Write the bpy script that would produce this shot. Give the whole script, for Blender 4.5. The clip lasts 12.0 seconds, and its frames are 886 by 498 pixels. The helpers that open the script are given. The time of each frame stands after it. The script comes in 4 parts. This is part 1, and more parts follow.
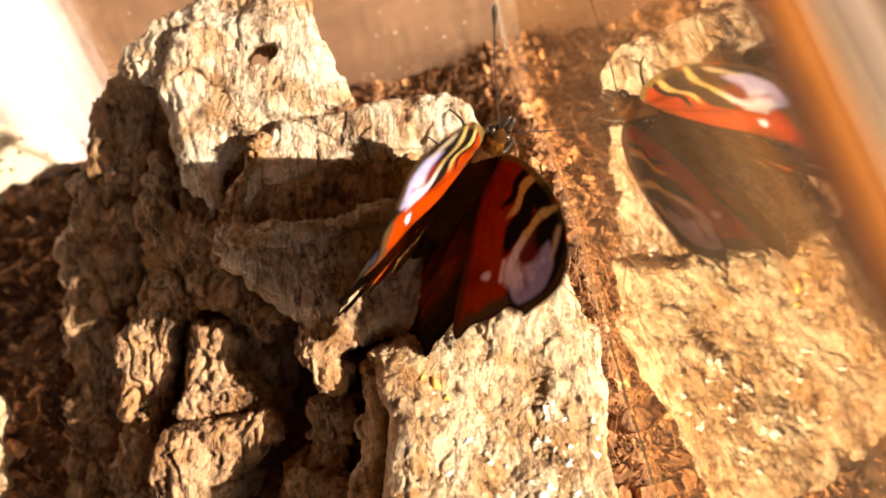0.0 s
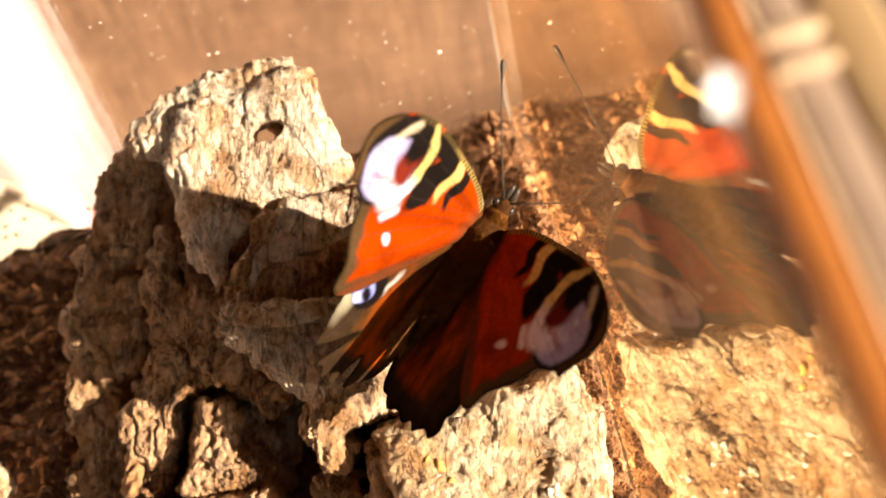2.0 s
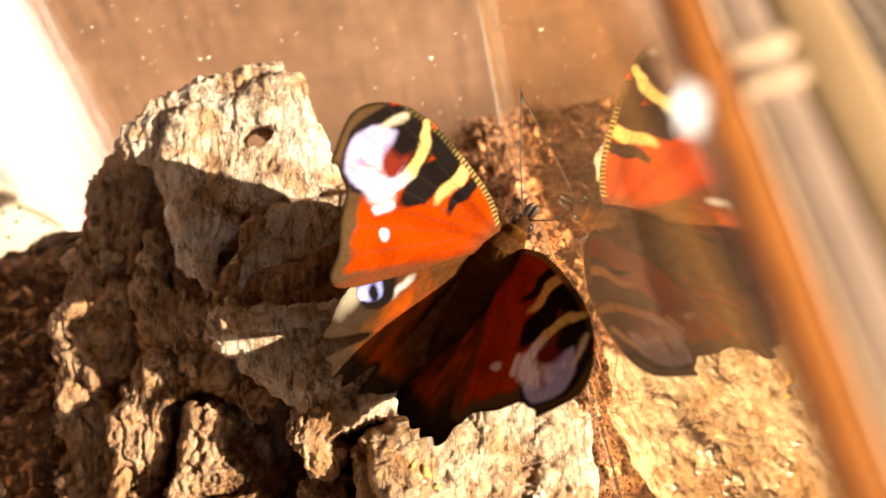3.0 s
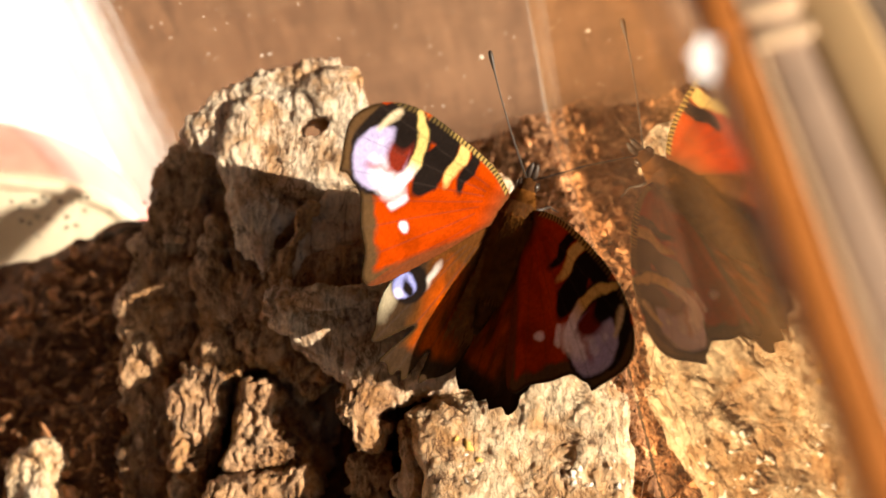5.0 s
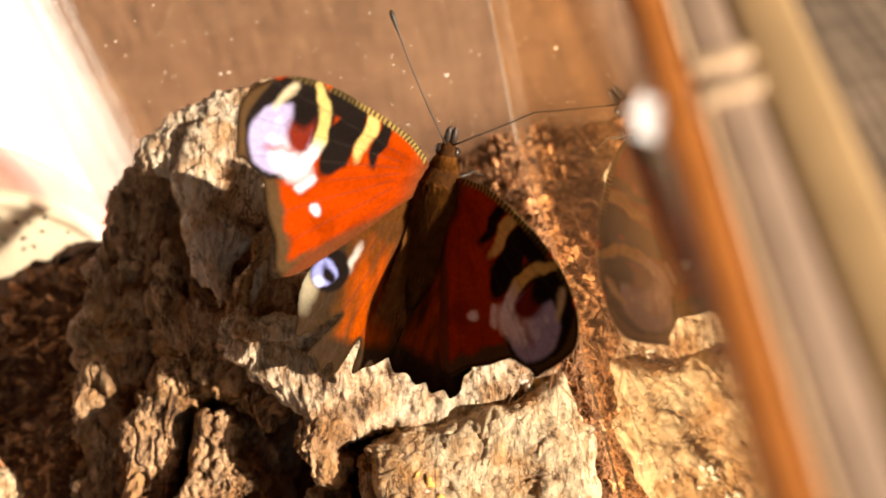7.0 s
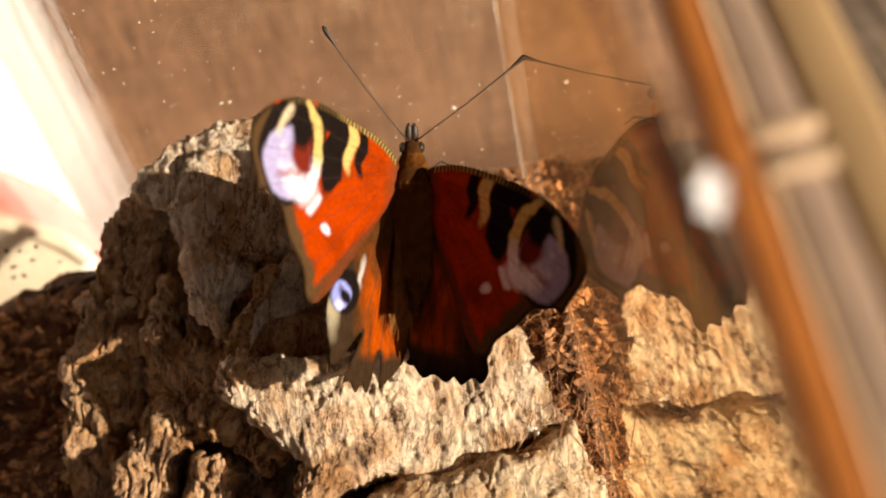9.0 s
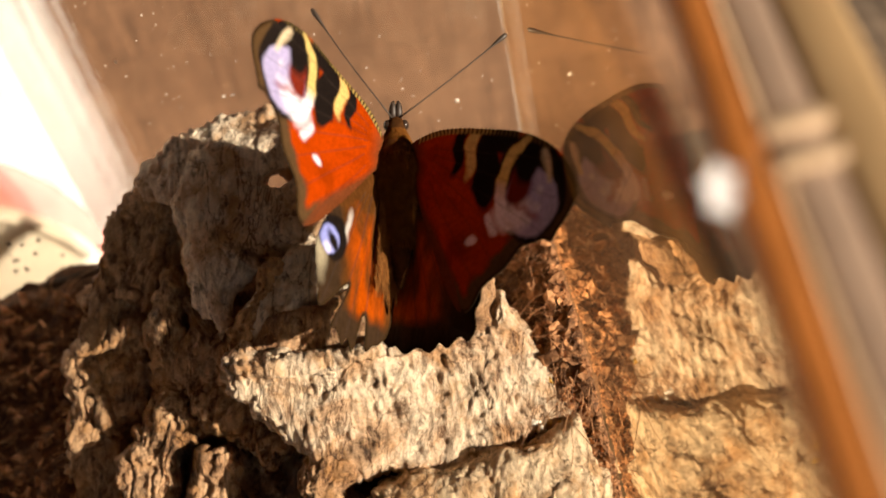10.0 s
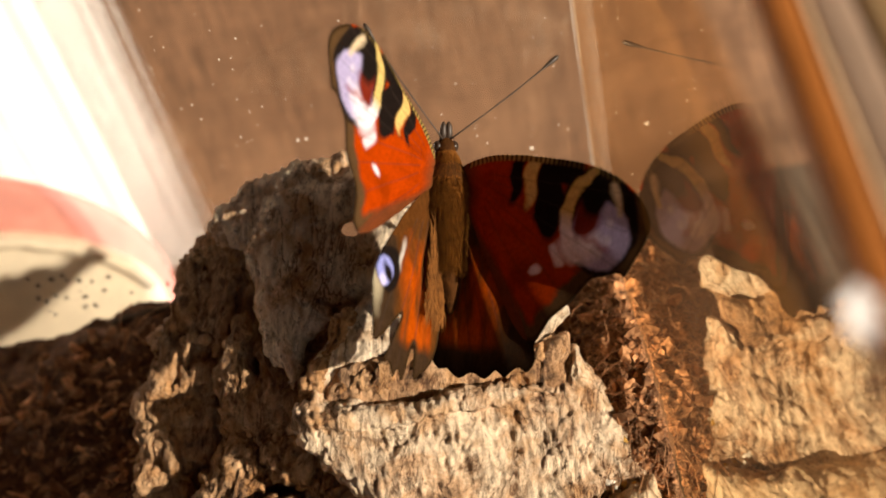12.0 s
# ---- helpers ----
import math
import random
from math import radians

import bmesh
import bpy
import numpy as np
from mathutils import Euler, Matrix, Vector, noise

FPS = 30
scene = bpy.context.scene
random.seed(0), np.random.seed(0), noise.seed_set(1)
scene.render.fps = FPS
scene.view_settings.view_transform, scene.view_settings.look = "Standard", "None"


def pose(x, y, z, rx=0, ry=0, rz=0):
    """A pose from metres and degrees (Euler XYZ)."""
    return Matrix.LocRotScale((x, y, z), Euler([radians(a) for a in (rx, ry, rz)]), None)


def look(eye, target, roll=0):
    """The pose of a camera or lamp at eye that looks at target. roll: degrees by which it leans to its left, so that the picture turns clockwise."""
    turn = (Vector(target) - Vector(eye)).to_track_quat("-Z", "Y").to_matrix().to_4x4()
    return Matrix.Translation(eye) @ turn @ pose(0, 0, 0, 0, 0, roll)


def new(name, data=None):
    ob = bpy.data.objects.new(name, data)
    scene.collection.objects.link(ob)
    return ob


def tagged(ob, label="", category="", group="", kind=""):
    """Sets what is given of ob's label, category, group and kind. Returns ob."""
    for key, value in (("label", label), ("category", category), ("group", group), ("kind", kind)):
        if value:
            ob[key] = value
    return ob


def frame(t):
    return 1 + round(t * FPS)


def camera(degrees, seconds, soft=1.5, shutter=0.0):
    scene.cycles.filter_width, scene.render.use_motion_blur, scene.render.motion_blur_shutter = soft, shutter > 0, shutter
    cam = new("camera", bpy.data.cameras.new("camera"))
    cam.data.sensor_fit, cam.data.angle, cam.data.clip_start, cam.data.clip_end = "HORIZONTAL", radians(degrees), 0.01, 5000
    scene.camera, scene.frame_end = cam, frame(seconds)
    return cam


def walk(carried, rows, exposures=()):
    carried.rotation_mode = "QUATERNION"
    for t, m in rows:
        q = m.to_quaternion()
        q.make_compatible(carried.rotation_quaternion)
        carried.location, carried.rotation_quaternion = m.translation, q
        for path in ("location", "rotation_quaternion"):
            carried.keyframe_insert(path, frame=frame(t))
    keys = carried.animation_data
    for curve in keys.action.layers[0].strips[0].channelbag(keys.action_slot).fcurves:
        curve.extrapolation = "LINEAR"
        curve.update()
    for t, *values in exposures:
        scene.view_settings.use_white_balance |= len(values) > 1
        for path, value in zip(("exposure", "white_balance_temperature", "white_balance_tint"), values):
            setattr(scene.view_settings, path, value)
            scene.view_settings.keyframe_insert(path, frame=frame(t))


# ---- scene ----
# A butterfly on a piece of cork bark in a small clear plastic tank; one unit is one metre.
CAM_ROWS = [
    (0.0, look((-0.01707, -0.15900, 0.13100), (-0.01807, -0.05863, 0.01953), -15.43)),
    (0.5, look((-0.01723, -0.15857, 0.13111), (-0.01986, -0.05881, 0.01912), -16.13)),
    (1.0, look((-0.01672, -0.15808, 0.13219), (-0.02004, -0.05712, 0.02130), -16.44)),
    (1.5, look((-0.01601, -0.15676, 0.13418), (-0.01689, -0.05487, 0.02410), -15.39)),
    (2.0, look((-0.01573, -0.15412, 0.13582), (-0.01603, -0.05141, 0.02650), -15.05)),
    (2.5, look((-0.01536, -0.15491, 0.13519), (-0.01641, -0.05118, 0.02684), -15.11)),
    (2.7, look((-0.01440, -0.15425, 0.13599), (-0.01469, -0.05115, 0.02704), -14.68)),
    (4.3, look((-0.01342, -0.15548, 0.13623), (-0.01802, -0.05246, 0.02730), -15.26)),
    (4.5, look((-0.01405, -0.15979, 0.13599), (-0.02048, -0.05533, 0.02854), -15.81)),
    (5.0, look((-0.01430, -0.16302, 0.13759), (-0.02036, -0.05692, 0.03173), -15.86)),
    (5.5, look((-0.01126, -0.16330, 0.13627), (-0.01582, -0.05772, 0.02981), -15.58)),
    (6.0, look((-0.00973, -0.16283, 0.13580), (-0.01236, -0.05811, 0.02844), -15.40)),
    (6.5, look((-0.00937, -0.16068, 0.13613), (-0.01271, -0.05578, 0.02896), -15.47)),
    (7.0, look((-0.01020, -0.15720, 0.13626), (-0.01472, -0.05159, 0.02983), -15.48)),
    (7.2, look((-0.01066, -0.15591, 0.13620), (-0.01634, -0.05011, 0.03002), -15.73)),
    (8.8, look((-0.01191, -0.15239, 0.13366), (-0.01649, -0.04395, 0.03011), -14.75)),
    (9.0, look((-0.01243, -0.15074, 0.13539), (-0.01474, -0.04407, 0.02996), -13.82)),
    (9.5, look((-0.01258, -0.15092, 0.13512), (-0.01397, -0.04518, 0.02873), -13.58)),
    (10.0, look((-0.01263, -0.15022, 0.13527), (-0.01540, -0.04426, 0.02913), -14.10)),
    (10.5, look((-0.01455, -0.14933, 0.13587), (-0.01917, -0.04321, 0.02997), -14.67)),
    (11.0, look((-0.01376, -0.14781, 0.13642), (-0.01938, -0.04196, 0.03028), -14.68)),
    (11.5, look((-0.01470, -0.14645, 0.13788), (-0.02016, -0.03948, 0.03287), -13.89)),
    (12.0, look((-0.01522, -0.14525, 0.13779), (-0.02338, -0.03702, 0.03425), -14.85)),
]
cam = camera(40.94, 12.0, soft=1.8)
EXPOSURES = [(0.0, 1.78), (1.5, 1.86), (2.7, 1.90), (4.3, 1.62), (5.5, 1.42), (7.2, 1.46), (8.8, 1.14), (10.5, 1.08), (12.0, 0.92)]
walk(cam, CAM_ROWS, EXPOSURES)
cam.data.dof.use_dof = True
cam.data.dof.focus_distance = 0.152
cam.data.dof.aperture_fstop = 19

# ---- light ----
SUN_FROM = Vector((0.815, -0.495, 0.312)).normalized()
world = bpy.data.worlds.new("sky")
scene.world = world
world.use_nodes = True
wn = world.node_tree.nodes
sky = wn.new("ShaderNodeTexSky")
sky.sky_type, sky.sun_disc = "NISHITA", False
sky.sun_elevation = math.asin(SUN_FROM.z)
sky.sun_rotation = math.atan2(SUN_FROM.x, SUN_FROM.y)
wn["Background"].inputs["Strength"].default_value = 0.08
world.node_tree.links.new(sky.outputs[0], wn["Background"].inputs["Color"])
sun_data = bpy.data.lights.new("sun", "SUN")
sun_data.energy, sun_data.angle, sun_data.color = 5.0, radians(0.6), (1.0, 0.90, 0.78)
sun = new("sun", sun_data)
sun.matrix_world = look(SUN_FROM, (0, 0, 0))

MM = 0.001


# ---- material helpers ----
def mat_base(name, rough=0.6, metal=0.0):
    m = bpy.data.materials.new(name)
    m.use_nodes = True
    nt = m.node_tree
    b = nt.nodes["Principled BSDF"]
    b.inputs["Roughness"].default_value = rough
    b.inputs["Metallic"].default_value = metal
    return m, nt, b


def noise_tex(nt, scale, detail=4.0, rough=0.6, dist=0.0, vec=None):
    n = nt.nodes.new("ShaderNodeTexNoise")
    n.inputs["Scale"].default_value = scale
    n.inputs["Detail"].default_value = detail
    n.inputs["Roughness"].default_value = rough
    n.inputs["Distortion"].default_value = dist
    if vec is not None:
        nt.links.new(vec, n.inputs["Vector"])
    return n


def ramp(nt, fac, stops):
    r = nt.nodes.new("ShaderNodeValToRGB")
    while len(r.color_ramp.elements) < len(stops):
        r.color_ramp.elements.new(0.5)
    for e, (p, c) in zip(r.color_ramp.elements, stops):
        e.position, e.color = p, (*c, 1.0)
    nt.links.new(fac, r.inputs["Fac"])
    return r


def mix_col(nt, fac, a, b, mode="MIX"):
    m = nt.nodes.new("ShaderNodeMix")
    m.data_type, m.blend_type = "RGBA", mode
    for sock, v in ((m.inputs[0], fac), (m.inputs[6], a), (m.inputs[7], b)):
        if isinstance(v, bpy.types.NodeSocket):
            nt.links.new(v, sock)
        elif isinstance(v, tuple):
            sock.default_value = (*v, 1.0)
        else:
            sock.default_value = v
    return m.outputs[2]


def bump(nt, b, height, strength, dist):
    n = nt.nodes.new("ShaderNodeBump")
    n.inputs["Strength"].default_value = strength
    n.inputs["Distance"].default_value = dist
    nt.links.new(height, n.inputs["Height"])
    nt.links.new(n.outputs[0], b.inputs["Normal"])
    return n


def coords(nt, scale=(1, 1, 1), rot=(0, 0, 0)):
    t = nt.nodes.new("ShaderNodeTexCoord")
    mp = nt.nodes.new("ShaderNodeMapping")
    mp.inputs["Scale"].default_value = scale
    mp.inputs["Rotation"].default_value = rot
    nt.links.new(t.outputs["Object"], mp.inputs["Vector"])
    return mp.outputs[0]


def bark_material(name, pale, mid, dark, rot, pale_share=0.5):
    """Cork: pale weathered ridges, tan body, dark fissures, rusty patches, fine fibres along one way; shade painted
    into crevices.
    """
    m, nt, b = mat_base(name, 0.62)
    vec = coords(nt, (1, 1, 1), rot)
    fib = coords(nt, (1.0, 0.30, 0.65), rot)
    big = noise_tex(nt, 110, 7, 0.68, 0.9, vec)
    fine = noise_tex(nt, 900, 8, 0.72, 0.5, fib)
    grit = noise_tex(nt, 2400, 4, 0.65, 0.0, vec)
    lo = 0.34 + 0.14 * (1 - pale_share)
    base = ramp(nt, big.outputs["Fac"], ((lo - 0.06, dark), (lo + 0.03, mid), (lo + 0.16, pale)))
    streak = ramp(nt, fine.outputs["Fac"], ((0.34, (0.22, 0.16, 0.12)), (0.43, (0.66, 0.60, 0.54)), (0.52, (1.0, 1.0, 1.0)), (0.66, (1.22, 1.20, 1.17))))
    col = mix_col(nt, 0.58, base.outputs[0], streak.outputs[0], "MULTIPLY")
    rust = noise_tex(nt, 190, 4, 0.55, 0.5, coords(nt, (1, 1, 1), (0.4, 0.2, 0.9)))
    rmask = ramp(nt, rust.outputs["Fac"], ((0.51, (0, 0, 0)), (0.62, (1, 1, 1))))
    col = mix_col(nt, rmask.outputs[0], col, mix_col(nt, 0.6, col, (0.50, 0.24, 0.07)))
    crack = noise_tex(nt, 210, 7, 0.62, 0.6, fib)
    lines = ramp(nt, crack.outputs["Fac"], ((0.480, (1, 1, 1)), (0.498, (0.30, 0.20, 0.14)), (0.502, (0.30, 0.20, 0.14)), (0.520, (1, 1, 1))))
    where = ramp(nt, big.outputs["Fac"], ((0.42, (1, 1, 1)), (0.60, (0.25, 0.25, 0.25))))
    col = mix_col(nt, where.outputs[0], col, mix_col(nt, 1.0, col, lines.outputs[0], "MULTIPLY"))
    hole = noise_tex(nt, 760, 4, 0.6, 0.4, coords(nt, (1.0, 0.7, 0.7), (0.3, 0.1, rot[2])))
    holes = ramp(nt, hole.outputs["Fac"], ((0.34, (0.20, 0.13, 0.09)), (0.405, (1, 1, 1))))
    col = mix_col(nt, 0.6, col, holes.outputs[0], "MULTIPLY")
    # crevice shade in the colour: hollows darkened, raised edges lightened, by curvature
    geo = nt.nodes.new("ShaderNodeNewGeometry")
    crevice_shade = ramp(nt, geo.outputs["Pointiness"], ((0.40, (0.30, 0.22, 0.16)), (0.49, (1, 1, 1)), (0.58, (1.2, 1.18, 1.14))))
    col = mix_col(nt, 0.45, col, crevice_shade.outputs[0], "MULTIPLY")
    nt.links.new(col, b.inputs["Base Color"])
    add = nt.nodes.new("ShaderNodeMath")
    add.operation = "MULTIPLY_ADD"
    nt.links.new(grit.outputs["Fac"], add.inputs[0])
    add.inputs[1].default_value = 0.50
    nt.links.new(fine.outputs["Fac"], add.inputs[2])
    deep = nt.nodes.new("ShaderNodeMath")
    deep.operation = "MULTIPLY_ADD"
    nt.links.new(lines.outputs[0], deep.inputs[0])
    deep.inputs[1].default_value = 0.35
    nt.links.new(add.outputs[0], deep.inputs[2])
    bump(nt, b, deep.outputs[0], 1.0, 0.0009)
    return m


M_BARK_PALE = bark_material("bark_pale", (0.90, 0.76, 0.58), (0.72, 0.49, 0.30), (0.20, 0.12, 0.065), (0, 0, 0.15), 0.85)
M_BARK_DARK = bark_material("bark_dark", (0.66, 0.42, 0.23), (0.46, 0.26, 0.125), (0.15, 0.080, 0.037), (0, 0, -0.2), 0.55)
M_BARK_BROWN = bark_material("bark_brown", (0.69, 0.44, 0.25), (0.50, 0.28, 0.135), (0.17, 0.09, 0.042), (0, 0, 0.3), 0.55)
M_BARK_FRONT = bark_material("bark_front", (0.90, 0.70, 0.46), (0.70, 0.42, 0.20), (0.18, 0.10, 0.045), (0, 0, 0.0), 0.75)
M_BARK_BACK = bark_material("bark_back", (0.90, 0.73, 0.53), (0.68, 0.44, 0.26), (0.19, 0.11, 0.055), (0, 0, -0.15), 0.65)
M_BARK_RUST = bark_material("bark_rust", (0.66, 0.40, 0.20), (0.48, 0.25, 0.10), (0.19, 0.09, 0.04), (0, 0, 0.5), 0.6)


def soil_material(name, a, b_, c):
    m, nt, b = mat_base(name, 0.9)
    vec = coords(nt)
    n1 = noise_tex(nt, 700, 5, 0.65, 0.0, vec)
    r = ramp(nt, n1.outputs["Fac"], ((0.3, a), (0.5, b_), (0.72, c)))
    info = nt.nodes.new("ShaderNodeNewGeometry")
    v = ramp(nt, info.outputs["Random Per Island"], ((0.0, (0.30, 0.27, 0.24)), (0.6, (0.9, 0.87, 0.82)), (1.0, (1.5, 1.45, 1.35))))
    nt.links.new(mix_col(nt, 1.0, r.outputs[0], v.outputs[0], "MULTIPLY"), b.inputs["Base Color"])
    bump(nt, b, n1.outputs["Fac"], 0.8, 0.0004)
    return m


M_SOIL = soil_material("coco_soil", (0.030, 0.012, 0.005), (0.09, 0.038, 0.015), (0.22, 0.10, 0.04))
M_CRUMB = soil_material("coco_crumb", (0.12, 0.050, 0.020), (0.38, 0.180, 0.078), (0.68, 0.38, 0.19))
M_FIBRE = soil_material("coco_fibre", (0.26, 0.12, 0.05), (0.42, 0.21, 0.10), (0.60, 0.34, 0.17))


def plastic_material(name, tint, power=5.0, gain=0.9, veil=0.0, shine=(1.0, 1.0, 1.0)):
    """Clear plastic sheet: lets light through, mirrors more at a flat angle; veil: share of light scattered by amber grime."""
    m = bpy.data.materials.new(name)
    m.use_nodes = True
    nt = m.node_tree
    nt.nodes.remove(nt.nodes["Principled BSDF"])
    tr = nt.nodes.new("ShaderNodeBsdfTransparent")
    tr.inputs[0].default_value = (*tint, 1)
    gl = nt.nodes.new("ShaderNodeBsdfGlossy")
    gl.inputs["Roughness"].default_value = 0.02
    gl.inputs["Color"].default_value = (*shine, 1)
    lw = nt.nodes.new("ShaderNodeLayerWeight")
    lw.inputs["Blend"].default_value = 0.5
    pw = nt.nodes.new("ShaderNodeMath")
    pw.operation = "POWER"
    nt.links.new(lw.outputs["Facing"], pw.inputs[0])
    pw.inputs[1].default_value = power
    fr = nt.nodes.new("ShaderNodeMath")
    fr.operation = "MULTIPLY_ADD"
    nt.links.new(pw.outputs[0], fr.inputs[0])
    fr.inputs[1].default_value, fr.inputs[2].default_value = gain, 0.05
    mx = nt.nodes.new("ShaderNodeMixShader")
    nt.links.new(fr.outputs[0], mx.inputs[0])
    nt.links.new(tr.outputs[0], mx.inputs[1])
    nt.links.new(gl.outputs[0], mx.inputs[2])
    if veil:
        tl, m2 = nt.nodes.new("ShaderNodeBsdfTranslucent"), nt.nodes.new("ShaderNodeMixShader")
        n = noise_tex(nt, 60, 4, 0.6, 0.0, coords(nt, (1, 1, 0.4)))
        r = ramp(nt, n.outputs["Fac"], ((0.3, (0.60, 0.21, 0.03)), (0.7, (0.82, 0.34, 0.07))))
        nt.links.new(r.outputs[0], tl.inputs["Color"])
        sep = nt.nodes.new("ShaderNodeSeparateXYZ")
        nt.links.new(coords(nt), sep.inputs[0])
        up = nt.nodes.new("ShaderNodeMapRange")
        for i, q in enumerate((0.066, 0.093, 0.0, 1.0)):
            up.inputs[i + 1].default_value = q
        nt.links.new(sep.outputs["Z"], up.inputs[0])
        curve, share = nt.nodes.new("ShaderNodeMath"), nt.nodes.new("ShaderNodeMath")
        curve.operation, share.operation = "POWER", "MULTIPLY_ADD"
        nt.links.new(up.outputs[0], curve.inputs[0])
        curve.inputs[1].default_value = 2.2
        nt.links.new(curve.outputs[0], share.inputs[0])
        share.inputs[1].default_value, share.inputs[2].default_value = 0.13, veil
        nt.links.new(share.outputs[0], m2.inputs[0])
        nt.links.new(mx.outputs[0], m2.inputs[1])
        nt.links.new(tl.outputs[0], m2.inputs[2])
        mx = m2
    nt.links.new(mx.outputs[0], nt.nodes["Material Output"].inputs[0])
    return m


M_CLEAR = plastic_material("clear_outer", (0.98, 0.97, 0.95), 5.0, 0.0)
M_PANE = plastic_material("clear_pane", (0.97, 0.96, 0.94))
M_SIDE = plastic_material("clear_side", (0.97, 0.93, 0.86), 1.1, 0.92, 0.008, (1.0, 0.85, 0.63))


def plain(name, colour, rough=0.6, grain=0.0, scale=400, bumpy=0.0):
    m, nt, b = mat_base(name, rough)
    if grain:
        n = noise_tex(nt, scale, 5, 0.6, 0.0, coords(nt))
        lo, hi = tuple(c * (1 - grain) for c in colour), tuple(min(1, c * (1 + grain)) for c in colour)
        nt.links.new(ramp(nt, n.outputs["Fac"], ((0.3, lo), (0.7, hi))).outputs[0], b.inputs["Base Color"])
        if bumpy:
            bump(nt, b, n.outputs["Fac"], bumpy, 0.0005)
    else:
        b.inputs["Base Color"].default_value = (*colour, 1)
    return m


def cloth_material(name, light, dark, thread, rot=0.0, relief=0.5):
    """Woven cloth: fine uneven threads in two ways over broad faded patches. thread: threads a metre."""
    m, nt, b = mat_base(name, 0.95)
    warp = noise_tex(nt, 1.0, 3, 0.6, 0.0, coords(nt, (thread, thread * 0.06, thread * 0.06), (0, rot, rot)))
    weft = noise_tex(nt, 1.0, 3, 0.6, 0.0, coords(nt, (thread * 0.08, thread * 0.8, thread * 0.8), (0, rot, rot)))
    wide = noise_tex(nt, 22, 4, 0.6, 0.0, coords(nt))
    w1 = ramp(nt, warp.outputs["Fac"], ((0.32, dark), (0.68, light)))
    w2 = ramp(nt, weft.outputs["Fac"], ((0.35, (0.84, 0.83, 0.82)), (0.65, (1.10, 1.10, 1.10))))
    w3 = ramp(nt, wide.outputs["Fac"], ((0.3, (0.8, 0.8, 0.8)), (0.7, (1.15, 1.15, 1.15))))
    col = mix_col(nt, 1.0, w1.outputs[0], w2.outputs[0], "MULTIPLY")
    col = mix_col(nt, 0.8, col, w3.outputs[0], "MULTIPLY")
    nt.links.new(col, b.inputs["Base Color"])
    bump(nt, b, warp.outputs["Fac"], relief, 0.0006)
    return m


M_CURTAIN = cloth_material("curtain_cloth", (0.255, 0.135, 0.068), (0.125, 0.064, 0.031), 1100, 0.0, 0.35)
M_UNSEEN_WALL = plain("unseen_wall", (0.50, 0.30, 0.15), 0.9, 0.12, 4)
M_KNIT = cloth_material("knit_cloth", (0.21, 0.145, 0.09), (0.08, 0.052, 0.030), 260, 0.3)
M_CREAM = plain("cream_cloth", (0.80, 0.72, 0.58), 0.9, 0.10, 300, 0.3)
M_PINK = plain("pink_cloth", (0.78, 0.34, 0.30), 0.9, 0.10, 300, 0.3)
M_SUN_PATCH = plain("sun_patch_white", (0.86, 0.83, 0.78), 0.9, 0.05, 300)
M_AMBER = plain("amber_edge", (0.36, 0.12, 0.026), 0.35, 0.15, 200)
M_RIM = plain("rim_beige", (0.40, 0.25, 0.115), 0.4, 0.10, 150)
M_RIM_GREY = plain("rim_grey", (0.36, 0.24, 0.16), 0.5, 0.12, 150)
M_RIM_WHITE = plain("rim_white", (0.50, 0.34, 0.20), 0.3, 0.08, 300)


def glint_material():
    """Thin white stuff for the rim's made-up glint; the sun shines through it."""
    m = bpy.data.materials.new("glint_white")
    m.use_nodes = True
    nt = m.node_tree
    b, t, mx = nt.nodes["Principled BSDF"], nt.nodes.new("ShaderNodeBsdfTranslucent"), nt.nodes.new("ShaderNodeMixShader")
    b.inputs["Base Color"].default_value = (0.9, 0.88, 0.85, 1)
    t.inputs["Color"].default_value = (0.95, 0.93, 0.9, 1)
    mx.inputs[0].default_value = 0.75
    nt.links.new(b.outputs[0], mx.inputs[1])
    nt.links.new(t.outputs[0], mx.inputs[2])
    nt.links.new(mx.outputs[0], nt.nodes["Material Output"].inputs[0])
    return m


M_GLINT = glint_material()
M_DUST = plain("pale_dust", (0.85, 0.78, 0.68), 0.8, 0.15, 900)
M_DIRT = plain("dark_dirt", (0.06, 0.032, 0.018), 0.9, 0.4, 900)
M_TWIG = plain("twig_bark", (0.07, 0.045, 0.028), 0.85, 0.4, 500, 0.5)
M_LICHEN = plain("white_lichen", (0.84, 0.79, 0.68), 0.85, 0.15, 1500, 0.5)
M_LICHEN_Y = plain("yellow_lichen", (0.78, 0.48, 0.12), 0.85, 0.25, 1500, 0.5)


def haze_material():
    """Scuffed clear plastic at the moulded corner."""
    m = bpy.data.materials.new("scuffed_plastic")
    m.use_nodes = True
    nt = m.node_tree
    tr, mx = nt.nodes.new("ShaderNodeBsdfTransparent"), nt.nodes.new("ShaderNodeMixShader")
    b = nt.nodes["Principled BSDF"]
    b.inputs["Base Color"].default_value = (0.8, 0.72, 0.62, 1)
    b.inputs["Roughness"].default_value = 0.25
    n = noise_tex(nt, 300, 4, 0.7, 0.0, coords(nt, (1, 1, 0.08)))
    r = ramp(nt, n.outputs["Fac"], ((0.40, (0.04, 0.04, 0.04)), (0.70, (0.42, 0.42, 0.42))))
    nt.links.new(r.outputs[0], mx.inputs[0])
    nt.links.new(tr.outputs[0], mx.inputs[1])
    nt.links.new(b.outputs[0], mx.inputs[2])
    nt.links.new(mx.outputs[0], nt.nodes["Material Output"].inputs[0])
    return m


M_HAZE = haze_material()


